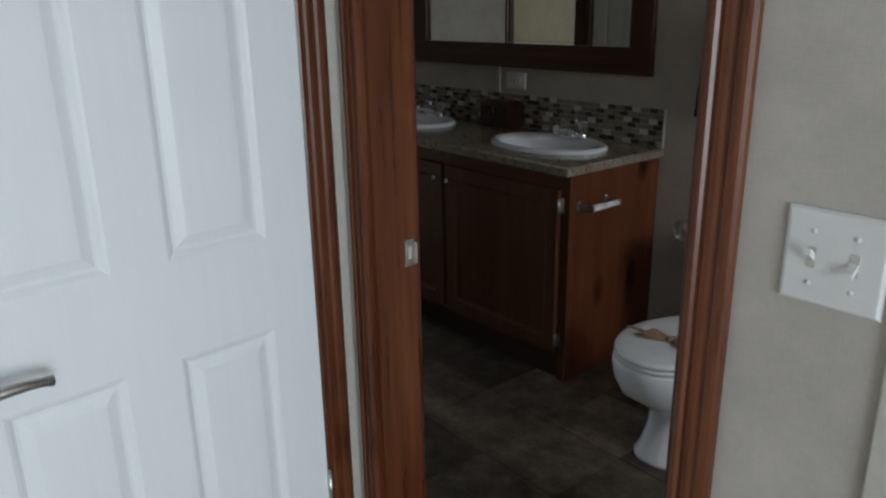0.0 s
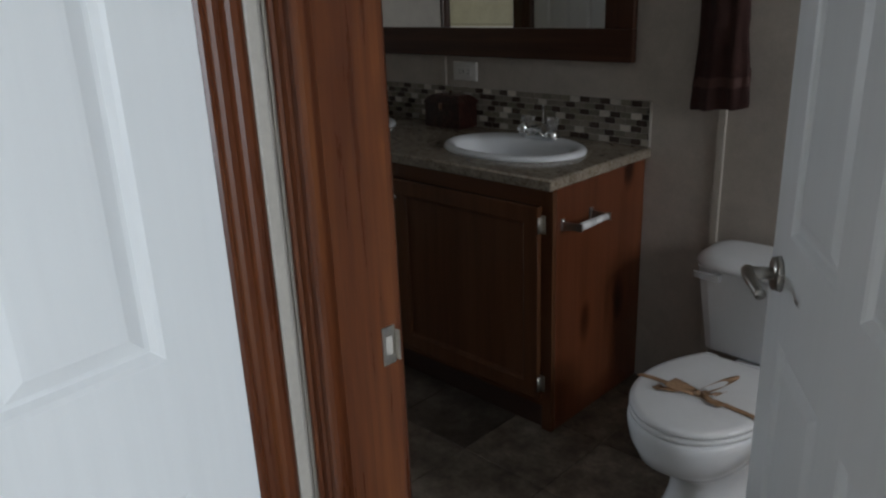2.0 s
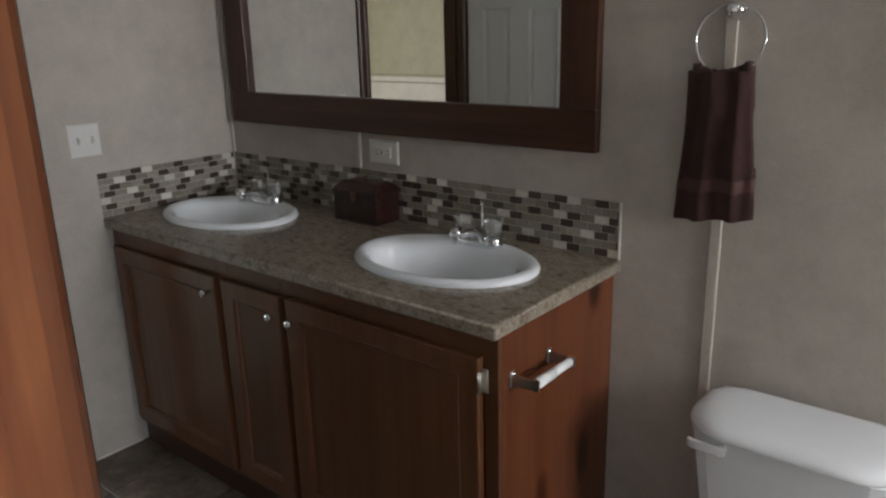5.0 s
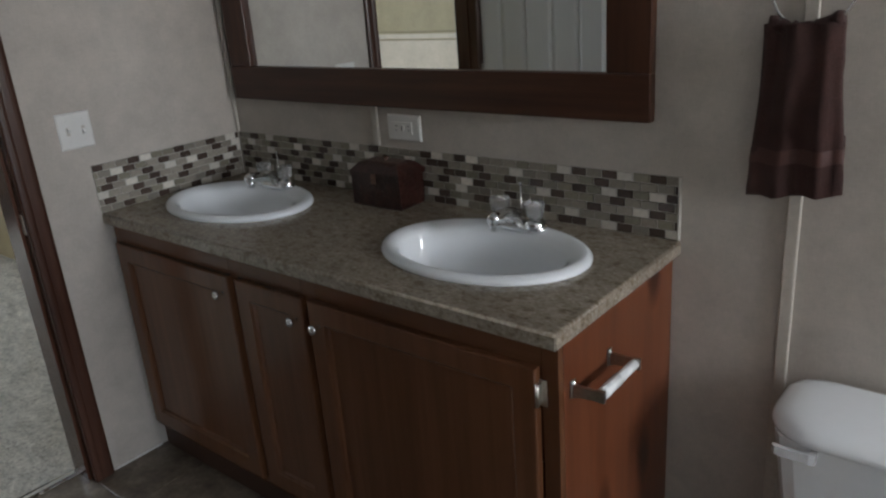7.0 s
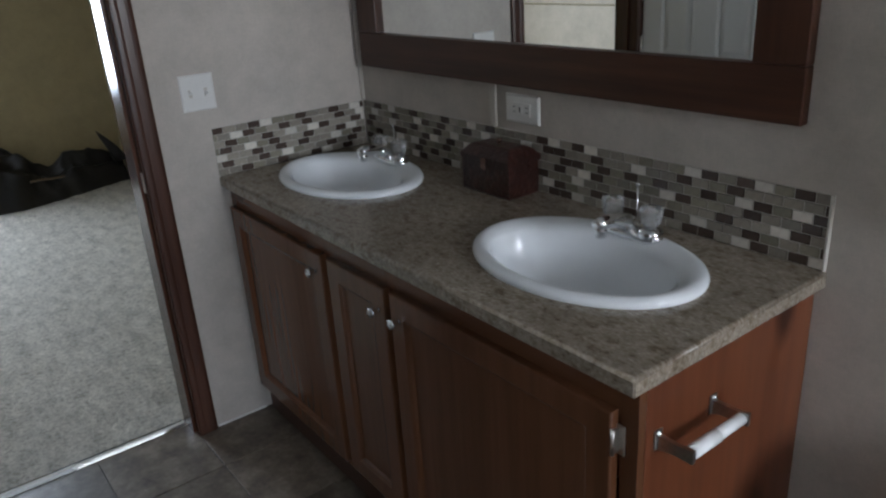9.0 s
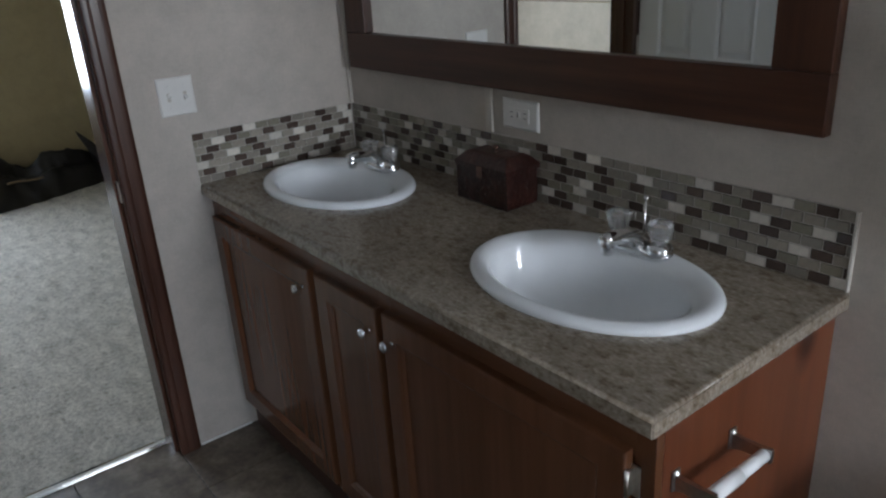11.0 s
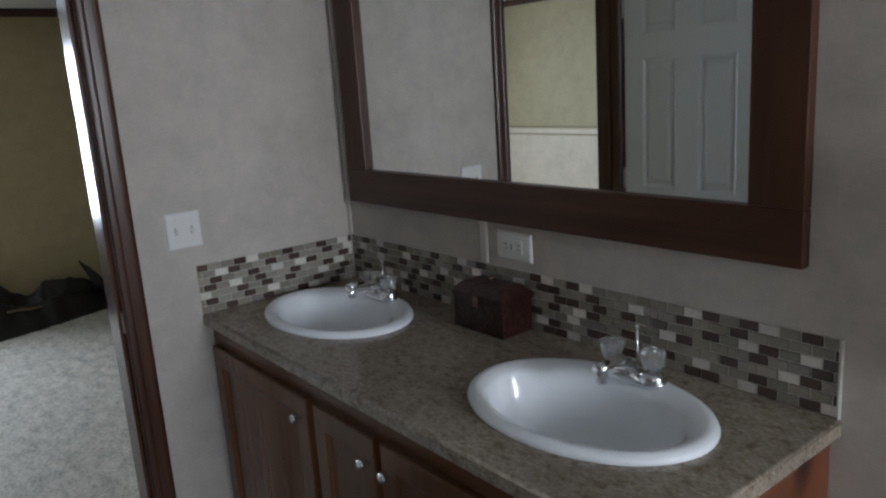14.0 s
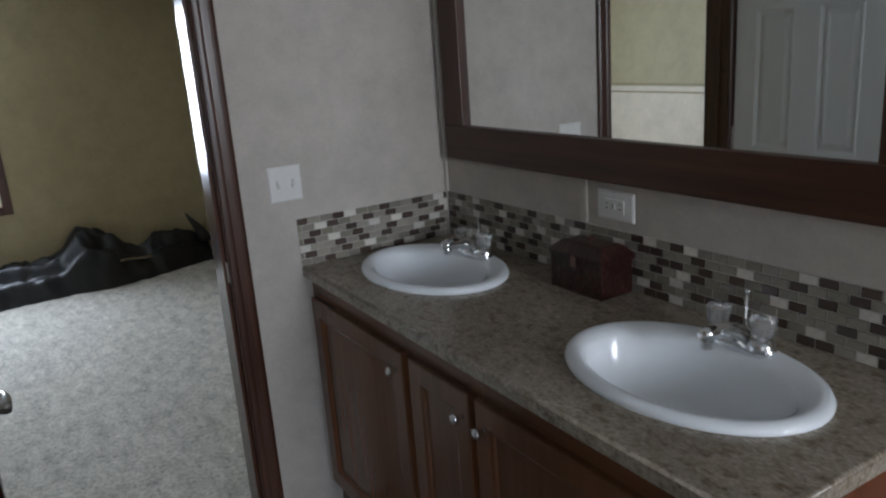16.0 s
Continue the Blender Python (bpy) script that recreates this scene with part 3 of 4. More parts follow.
batten("trim_corner_landing", (AW + 0.0005, AW + 0.006, 0.863, S0 - 0.0165, 0.0, CEIL))
batten("trim_corner_bead", (AW + 0.0065, AW + 0.012, S0 - 0.014, S0 - 0.0005, 0.0, CEIL))
batten("trim_batten_toilet", (-1.460, -1.433, N - 0.009, N - 0.0005, 0.0, CEIL))
batten("trim_batten_outlet", (-2.628, -2.602, N - 0.008, N - 0.0005, 0.992, CEIL))
batten("trim_corner_bathroom", (W0 + 0.0005, W0 + 0.012, N - 0.012, N - 0.0005, 0.992, CEIL))
batten("trim_batten_landing", (-0.238, -0.208, S0 - 0.008, S0 - 0.0005, 0.0, CEIL))
structure("trim_caulk", box(W0 + 0.0005, W0 + 0.006, 1.882, 2.06, 0.0005, 0.007, 0.002), PLATE_WHITE, "thin white caulk line at the wall base")

# ---- vanity ----
VX0, VX1, VY, VTOP = W0 + 0.002, -1.70, 2.062, 0.807
v = thing("vanity_cabinet", (VX0, VY, 0), 0, "cherry-stained double vanity cabinet with three shaker doors", "cabinet")
VL, VD = VX1 - VX0, N - 0.002 - VY
part("end_panel", box(VL - 0.016, VL, 0.0185, VD, 0, VTOP, 0.001), END_PANEL, v, "reddish cherry end panel")
part("side_panel", box(0, 0.016, 0.0185, VD, 0, VTOP), CABINET, v)
part("back_panel", box(0.017, VL - 0.017, VD - 0.008, VD, 0.1, VTOP), CABINET, v)
part("bottom_panel", box(0.017, VL - 0.017, 0.019, VD - 0.009, 0.085, 0.1), CABINET, v)
part("toe_kick", box(0.0165, VL - 0.0365, 0.013, 0.03, 0, 0.084), TOEKICK, v, "dark recessed toe kick")
for xa, xb in ((0, 0.04), (0.585, 0.64), (0.875, 0.925), (VL - 0.036, VL)):
    part("stile", box(xa, xb, 0, 0.018, 0.085 if xb < VL else 0.0, VTOP, 0.001), CABINET, v)
spans = ((0.04, 0.585), (0.64, 0.875), (0.925, VL - 0.036))
for xa, xb in spans:
    part("rail", box(xa + 0.0002, xb - 0.0002, 0, 0.018, 0.735, VTOP, 0.001), CABINET_X, v)
    part("rail", box(xa + 0.0002, xb - 0.0002, 0, 0.018, 0.085, 0.125, 0.001), CABINET_X, v)


def cabinet_door(x0, x1, z0, z1, knob_x, knob_z, hinge_x):
    t, st = 0.019, 0.056
    rings_spec = [(0, 0.0), (0, -t + 0.004), (0.0012, -t + 0.0014), (0.004, -t), (st - 0.004, -t), (st, -t + 0.003), (st + 0.004, -t + 0.0035), (st + 0.008, -t + 0.010), (st + 0.011, -t + 0.0105)]
    secs = [[(x0 + i, y, z0 + i), (x1 - i, y, z0 + i), (x1 - i, y, z1 - i), (x0 + i, y, z1 - i)] for i, y in rings_spec]
    dr = part("door", loft(secs), CABINET, v, "shaker door with recessed panel")
    dr.location = (0, -0.0006, 0)
    prof = [(0.0001, 0.0), (0.0065, 0.0), (0.0055, 0.004), (0.0045, 0.010), (0.0075, 0.015), (0.0115, 0.020), (0.0125, 0.024), (0.0105, 0.028), (0.005, 0.030), (0.0001, 0.0305)]
    part("knob", lathe(prof, 20, pose(knob_x, -t, knob_z, 90)), CHROME, dr, "small polished metal knob", True)
    if hinge_x is not None:
        for z in (z1 - 0.055, z0 + 0.055):
            hb = boxes((hinge_x, hinge_x + 0.016, -0.0035, -0.0008, z - 0.028, z + 0.028), (hinge_x + 0.0005, hinge_x + 0.006, -0.016, -0.0035, z - 0.022, z + 0.022), bevel=0.0008)
            hp = part("hinge", hb, STEEL, dr, "exposed steel cabinet hinge")
            rod_bm = rod((hinge_x + 0.003, -0.017, z - 0.024), (hinge_x + 0.003, -0.017, z + 0.024), 0.0035, 0.0035, 10)
            part("hinge_pin", rod_bm, STEEL, hp, "", True)
    return dr


cabinet_door(0.026, 0.597, 0.112, 0.748, 0.569, 0.697, None)
cabinet_door(0.628, 0.889, 0.112, 0.748, 0.867, 0.690, None)
cabinet_door(0.911, VL - 0.040, 0.112, 0.748, 0.949, 0.690, VL - 0.040)

# countertop with two oval cut-outs
CT0, CT1, CTF, CTZ = W0 + 0.001, -1.683, 2.026, 0.842
SKEW = 0.012                          # the front edge stands back a little at the wall
SINKS = ((-2.973, 2.314), (-2.048, 2.311))
SA, SB = 0.267, 0.189


def countertop():
    c = thing("countertop", (CT0, CTF, VTOP), 0, "speckled brown laminate countertop with pale angled front edge", "countertop")
    L, D, H = CT1 - CT0, N - 0.002 - CTF, CTZ - VTOP
    bm = bmesh.new()
    rings = []
    for i, z in ((0.045, 0.0005), (0.002, 0.0005), (0, 0.003), (0, H - 0.0062), (0.0006, H - 0.0036), (0.0022, H - 0.0016), (0.0045, H - 0.0003), (0.006, H)):
        rings.append([bm.verts.new(p) for p in ((0, i + SKEW, z), (L - i, i, z), (L - i, D, z), (0, D, z))])
    for a, b in zip(rings, rings[1:]):
        for i in range(4):
            bm.faces.new((a[i], a[(i + 1) % 4], b[(i + 1) % 4], b[i])).smooth = a is not rings[0] and a is not rings[1]
    top = rings[-1]
    edges = [bm.edges.get((top[i], top[(i + 1) % 4])) for i in range(4)]
    for sx, sy in SINKS:
        loop = [bm.verts.new(p) for p in oval(sx - CT0, sy - CTF, SA - 0.02, SB - 0.02, H, 40)]
        edges += [bm.edges.new((loop[i], loop[(i + 1) % 40])) for i in range(40)]
    bmesh.ops.triangle_fill(bm, use_beauty=True, use_dissolve=False, edges=edges)
    part("slab", bm, LAMINATE, c)
    part("edge_band", loft([[(x, y - 0.0013, z0), (x, y - 0.0001, z0), (x, y - 0.0001, z1), (x, y - 0.0013, z1)] for x, y, z0, z1 in ((0.0, SKEW, 0.0035, H - 0.0065), (L - 0.0016, 0.0, 0.0035, H - 0.0065))]), LAMINATE, c, "laminate front edge band")
    part("edge_band", box(L + 0.0001, L + 0.0013, 0.0016, D, 0.0035, H - 0.0065, 0.0004), LAMINATE, c, "laminate end edge band")
    return c


countertop()


def sink(cx, cy):
    s = thing("bathroom_sink", (cx, cy, CTZ), 0, "white oval drop-in china sink in the countertop", "sink", "sinks in the vanity")
    secs = []
    for dy, a, b, z in ((0, SA, SB, 0.0005), (0, SA + 0.001, SB + 0.001, 0.006), (0, SA - 0.003, SB - 0.003, 0.013), (0, SA - 0.012, SB - 0.011, 0.0175), (-0.001, SA - 0.024, SB - 0.021, 0.0175), (-0.008, SA - 0.035, SB - 0.036, 0.0130), (-0.013, SA - 0.044, SB - 0.049, 0.0075), (-0.015, SA - 0.0485, SB - 0.0545, -0.001), (-0.016, SA - 0.053, SB - 0.059, -0.018), (-0.017, SA - 0.060, SB - 0.065, -0.042), (-0.018, SA - 0.072, SB - 0.073, -0.066), (-0.019, SA - 0.092, SB - 0.088, -0.092), (-0.02, SA - 0.125, SB - 0.110, -0.112), (-0.02, SA - 0.180, SB - 0.150, -0.123), (-0.02, 0.022, 0.022, -0.128)):
        secs.append(oval(0, dy, a, b, z, 64))
    part("basin", loft(secs, True, False), CERAMIC, s, "", True)
    dr = part("drain", lathe([(0.027, -0.126), (0.024, -0.1245), (0.016, -0.1285), (0.0145, -0.1265), (0.0001, -0.124)], 28, pose(0, -0.02, 0)), CHROME, s, "chrome pop-up drain", True)
    part("overflow", lathe([(0.009, 0.0), (0.007, 0.0015), (0.004, 0.0015), (0.0035, -0.001), (0.0001, -0.001)], 16, pose(0, -0.118, -0.026, -62)), CHROME, s, "overflow ring", True)
    return s


def faucet(cx, cy):
    f = thing("faucet", (cx, cy + 0.150, CTZ + 0.0125), 0, "chrome centerset faucet with two clear acrylic knobs", "faucet", "faucets on the sinks")
    base = loft([oval(0, 0, a, b, z, 40, 2.6) for a, b, z in ((0.078, 0.027, -0.003), (0.078, 0.027, 0.009), (0.074, 0.024, 0.015), (0.060, 0.016, 0.017))])
    part("base", base, CHROME, f, "", True)
    for sx in (-0.051, 0.051):
        hub = part("handle", lathe([(0.0265, 0.010), (0.0262, 0.019), (0.0235, 0.025), (0.016, 0.029), (0.0105, 0.031), (0.0095, 0.037), (0.0001, 0.037)], 28, pose(sx, 0, 0)), CHROME, f, "chrome hub with a clear knob", True)
        secs = []
        for r, z in ((0.012, 0.0345), (0.0172, 0.0355), (0.0190, 0.0385), (0.0215, 0.052), (0.0240, 0.066), (0.0243, 0.0692), (0.0215, 0.0725), (0.012, 0.0735)):
            secs.append([(sx + (r + 0.0013 * abs(math.cos(5 * a))) * math.cos(a), (r + 0.0013 * abs(math.cos(5 * a))) * math.sin(a), z) for a in [2 * math.pi * i / 60 for i in range(60)]])
        part("knob", loft(secs), ACRYLIC, hub, "fluted clear acrylic knob")
        part("button", lathe([(0.0085, 0.0738), (0.0085, 0.0748), (0.006, 0.0758), (0.0001, 0.076)], 20, pose(sx, 0, 0)), CHROME, hub, "", True)
    pts = [(0, 0.004, 0.006), (0, 0.000, 0.022), (0, -0.016, 0.034), (0, -0.042, 0.045), (0, -0.070, 0.049), (0, -0.094, 0.050), (0, -0.108, 0.047)]
    sp = part("spout", tube(pts, [0.023, 0.021, 0.0185, 0.017, 0.016, 0.0158, 0.0140], 20), CHROME, f, "", True)
    part("aerator", rod((0, -0.096, 0.048), (0, -0.096, 0.022), 0.0130, 0.0120, 20), CHROME, sp, "", True)
    lr = part("lift_rod", rod((0, 0.019, 0.010), (0, 0.019, 0.103), 0.0024, 0.0024, 10), CHROME, f, "thin chrome lift rod", True)
    part("lift_knob", lathe([(0.0001, 0.099), (0.0030, 0.101), (0.0060, 0.107), (0.0058, 0.110), (0.0001, 0.112)], 14, pose(0, 0.019, 0)), CHROME, lr, "", True)
    return f


for cx, cy in SINKS:
    sink(cx, cy)
    faucet(cx, cy)

# paper holder on the end panel
p = thing("paper_holder", (VX1, 2.185, 0.690), 0, "chrome toilet paper holder with an empty white roller", "paper holder")
for sy in (-0.075, 0.075):
    pl = part("bracket", box(0.0002, 0.004, sy - 0.010, sy + 0.010, -0.020, 0.017, 0.0015), NICKEL, p)
    secs = []
    for x, h, z in ((0.003, 0.015, -0.005), (0.016, 0.012, -0.004), (0.045, 0.0105, -0.002), (0.062, 0.012, -0.001), (0.070, 0.012, -0.001)):
        secs.append([(x, sy - 0.004, z - h), (x, sy + 0.004, z - h), (x, sy + 0.004, z + h), (x, sy - 0.004, z + h)])
    part("arm", loft(secs), NICKEL, pl)
    part("screw", lathe([(0.0065, 0.0), (0.005, 0.003), (0.0001, 0.004)], 14, pose(0.004, sy, 0.0105, 0, 90, 0)), CHROME, pl, "", True)
part("roller", rod((0.059, -0.070, -0.001), (0.059, 0.0, -0.001), 0.0120, 0.0120, 22), ROLLER_WHITE, p, "white plastic spring roller", True)
part("roller", rod((0.059, 0.0005, -0.001), (0.059, 0.070, -0.001), 0.0105, 0.0105, 22), ROLLER_WHITE, p, "white plastic spring roller", True)


# leather box
def trinket_box():
    b = thing("trinket_box", (-2.528, 2.517, CTZ), 0, "dark red leather trinket box with studs and hipped lid", "box")
    a, d, h = 0.089, 0.051, 0.088
    part("body", loft([[(-a + i, -d + i, z), (a - i, -d + i, z), (a - i, d - i, z), (-a + i, d - i, z)] for i, z in ((0.003, 0.0), (0.0, 0.004), (-0.001, h * 0.5), (0.0, h))]), LEATHER, b)
    lid = part("lid", loft([[(-a - i, -d - i, z), (a + i, -d - i, z), (a + i, d + i, z), (-a - i, d + i, z)] for i, z in ((0.005, h + 0.0006), (0.006, h + 0.012), (0.003, h + 0.016), (-0.004, h + 0.024), (-0.014, h + 0.034), (-0.022, h + 0.038), (-0.027, h + 0.039))]), LEATHER, b, "hipped leather lid")
    part("lid_knob", lathe([(0.006, 0.0), (0.005, 0.004), (0.009, 0.008), (0.007, 0.013), (0.0001, 0.014)], 16, pose(0, 0, h + 0.039)), STUD, lid, "", True)
    rng = random.Random(5)
    for face, half in (("front", a), ("side", d)):
        # a studded flower in a studded border
        spots = [(0.0, 0.46)] + [(0.36 * d / half * math.cos(q), 0.46 + 0.26 * math.sin(q)) for q in [math.pi * k / 3 + 0.3 for k in range(6)]]
        spots += [(sx * 0.82, w) for sx in (-1, 1) for w in (0.16, 0.46, 0.78)] + [(sx * 0.45, w) for sx in (-1, 1) for w in (0.12, 0.82)]
        for u, w in spots:
            u, w, r0 = u + rng.uniform(-0.09, 0.09), w + rng.uniform(-0.06, 0.06), rng.uniform(0.0012, 0.0027)
            m = pose(u * a, -d - 0.0008, w * h, 90) if face == "front" else pose(a + 0.0008, u * d, w * h, 0, 90)
            part("stud", lathe([(r0, 0.0), (r0 * 0.85, 0.0012), (0.0001, 0.0020)], 10, m), STUD, b, "", True)
    for sx in (-1, 1):
        part("corner_strip", box(sx * (a + 0.0002) - 0.004, sx * (a + 0.0002) + 0.004, -d - 0.0028, -d - 0.0002, 0.002, h - 0.001, 0.001), LEATHER, b)
    part("clasp", box(-0.010, 0.010, -d - 0.009, -d - 0.0065, h - 0.018, h + 0.012, 0.001), STUD, b)
    return b


trinket_box()

# ---- mirror ----
MX0, MX1, MZ0, MZ1, MF = -3.238, -1.752, 1.111, 1.955, 2.553
m = thing("wall_mirror", (MX0, MF, MZ0), 0, "wide wall mirror in a dark cherry wooden frame", "mirror")
ML, MH, FW, FT = MX1 - MX0, MZ1 - MZ0, 0.106, N - 0.001 - MF


def frame_bar(name, r, material):
    part(name, box(*r, bevel=0.003), material, m)


frame_bar("frame_rail", (0, ML, 0, FT, 0, FW), FRAME_X)
frame_bar("frame_rail", (0, ML, 0, FT, MH - FW, MH), FRAME_X)
frame_bar("frame_stile", (0, FW, 0, FT, FW + 0.0003, MH - FW - 0.0003), FRAME_Z)
frame_bar("frame_stile", (ML - FW, ML, 0, FT, FW + 0.0003, MH - FW - 0.0003), FRAME_Z)
part("glass", box(FW - 0.01, ML - FW + 0.01, 0.016, 0.020, FW - 0.01, MH - FW + 0.01), MIRROR, m, "silvered mirror glass")


# ---- switches and outlets ----
def plate(name, place, turn, w, h, gangs, label, group=""):
    """A cover plate facing -y of its own frame, with toggle switches."""
    s = thing(name, place, turn, label, "light switch", group)
    part("cover_plate", loft([[(-w / 2 + i, y, -h / 2 + i), (w / 2 - i, y, -h / 2 + i), (w / 2 - i, y, h / 2 - i), (-w / 2 + i, y, h / 2 - i)] for i, y in ((0, -0.0004), (0.0005, -0.003), (0.004, -0.006), (0.006, -0.0065))]), PLATE_WHITE, s)
    for k in range(gangs):
        x = (k - (gangs - 1) / 2) * 0.046
        part("slot", box(x - 0.005, x + 0.005, -0.0072, -0.0062, -0.012, 0.012), BATTEN, s)
        up = 1 if k == 0 else -1
        part("toggle", loft([[(x - 0.0042, y, z - 0.004), (x + 0.0042, y, z - 0.004), (x + 0.0042, y, z + 0.004), (x - 0.0042, y, z + 0.004)] for y, z in ((-0.007, 0.0), (-0.012, 0.004 * up), (-0.019, 0.009 * up))]), PLATE_WHITE, s)
        for z in (-0.030, 0.030):
            part("screw", lathe([(0.0034, 0.0), (0.0028, 0.0012), (0.0001, 0.0014)], 12, pose(x, -0.0065, z, 90)), PLATE_WHITE, s, "", True)
    return s


plate("light_switch", (-0.306, S0, 1.106), 0, 0.112, 0.110, 2, "white two-gang toggle switch plate on the landing wall")
plate("light_switch", (W0, 2.016, 1.102), 90, 0.102, 0.106, 2, "white two-gang toggle switch plate above the backsplash")

o = thing("wall_outlet", (-2.501, N, 1.051), 0, "white outlet plate mounted sideways above the backsplash", "outlet")
w, h = 0.125, 0.074
part("cover_plate", loft([[(-w / 2 + i, y, -h / 2 + i), (w / 2 - i, y, -h / 2 + i), (w / 2 - i, y, h / 2 - i), (-w / 2 + i, y, h / 2 - i)] for i, y in ((0, -0.0004), (0.0005, -0.004), (0.004, -0.007), (0.006, -0.0075))]), PLATE_WHITE, o)
part("socket", box(-0.034, 0.034, -0.0105, -0.0076, -0.017, 0.017, 0.001), PLATE_WHITE, o)
for x in (-0.024, 0.022):
    for z in (-0.006, 0.006):
        part("slot", box(x - 0.004, x + 0.004, -0.0112, -0.0106, z - 0.001, z + 0.001), SLOT, o)
part("test_button", box(-0.004, -0.001, -0.0125, -0.0106, -0.007, 0.007, 0.0005), SLOT, o)
part("reset_button", box(0.002, 0.006, -0.0125, -0.0106, -0.008, 0.008, 0.0005), PLATE_WHITE, o)

# ---- towel ring and towel ----
TX = -1.437
r = thing("towel_ring", (TX, N - 0.008, 1.443), 0, "chrome towel ring mounted on the wall batten", "towel ring")
part("mount", lathe([(0.0001, 0.0), (0.024, 0.0), (0.023, 0.006), (0.013, 0.012), (0.010, 0.024), (0.014, 0.030), (0.012, 0.036), (0.0001, 0.038)], 26, pose(0, -0.0005, 0, 90)), CHROME, r, "", True)
part("ring", tube([(0.073 * math.sin(a), -0.030 + 0.006 * math.cos(a), -0.062 + 0.073 * math.cos(a)) for a in [2 * math.pi * i / 48 for i in range(48)]], 0.0032, 10, True), CHROME, r, "", True)


def towel_rings(z_list, grow=0.0):
    secs = []
    for z in z_list:
        u = max(0.0, (1.3185 - z) / (1.3185 - 0.99))
        half = 0.069 + 0.020 * u - 0.004 * math.sin(math.pi * min(1, u * 1.4)) + grow
        ring = []
        k = 44
        for i in range(k):
            a = 2 * math.pi * i / k
            x = math.copysign(abs(math.cos(a)) ** 0.75, math.cos(a))
            th = (0.020 - 0.006 * u) + grow
            ridge = 1 - abs(math.sin(x * 3.3 + 0.4 + 0.9 * u))
            fold = -0.011 * ridge ** 2 * (1 - 0.45 * u) + 0.004 * math.sin(x * 8.2 + 1.1 * u) + 0.0022 * math.sin(x * 17 + 2.4 * u) + 0.006 * noise.noise((x * 3.1, z * 14, 0.7)) + 0.0025 * noise.noise((x * 9, z * 40, 2.7))
            y = th * math.copysign(abs(math.sin(a)) ** 0.6, math.sin(a)) + fold
            skew = 0.004 * u * u * x
            ring.append((x * half + 0.004 * u + 0.003 * noise.noise((x * 2, z * 22, 5.1)), y, z + skew * 2.0 + 0.0030 * u * math.sin(x * 7 + 1)))
        secs.append(ring)
    return secs


tw = thing("hand_towel", (TX - 0.010, N - 0.042, 0.0), 0, "dark maroon terry hand towel hanging from the ring", "towel")
part("cloth", loft(towel_rings([1.3185, 1.316, 1.31, 1.30, 1.28, 1.25, 1.22, 1.18, 1.14, 1.10, 1.06, 1.03, 1.005, 0.992, 0.990])), TOWEL, tw, "", True)
part("band", loft(towel_rings([1.084, 1.0835, 1.070, 1.055, 1.0545], 0.0012), True, False), TOWEL_BAND, tw, "smooth woven band", True)
part("loop", tube([(-0.064 + 0.128 * i / 16, -0.004 + 0.003 * math.sin(i * 1.9), 1.320 - 0.018 * math.sin(math.pi * i / 16) + 0.008 * i / 16 + 0.003 * math.sin(i * 2.3)) for i in range(17)], [0.010 + 0.006 * abs(math.sin(i * 1.3 + 0.5)) for i in range(17)], 12), TOWEL, tw, "", True)

back = [[(0.057 + (0.028 + 0.004 * w) * math.cos(a), 0.010 + 0.006 * math.sin(a) + 0.002 * math.sin(9 * w), 1.110 - 0.105 * w + 0.004 * math.sin(2 * a)) for a in [2 * math.pi * i / 24 for i in range(24)]] for w in [k / 8 for k in range(9)]]
part("back_fold", loft(back), TOWEL, tw, "rear layer hanging shorter at the side", True)

# ---- picture ----
pc = thing("framed_picture", (-1.07, N, 1.272), 0, "small picture with pale mat in a thin gilt frame", "picture")
PW, PH = 0.42, 0.52
for rr in ((0, PW, -0.020, -0.0005, 0, 0.017), (0, PW, -0.020, -0.0005, PH - 0.017, PH), (0, 0.017, -0.020, -0.0005, 0.0172, PH - 0.0172), (PW - 0.017, PW, -0.020, -0.0005, 0.0172, PH - 0.0172)):
    part("frame_bar", box(*rr, bevel=0.003), GOLD, pc, "gilt frame bar")
part("mat", box(0.017, PW - 0.017, -0.012, -0.004, 0.017, PH - 0.017), PAPER, pc, "pale paper mat")
part("print", box(0.10, PW - 0.10, -0.0128, -0.0121, 0.11, PH - 0.11), PRINT, pc, "muted print")

# ---- toilet ----
LEVER = mottled("bright_plated", (0.88, 0.89, 0.91), 0.2, 200, 8, 0.03, 0.05, 0.45)
TC = -1.192


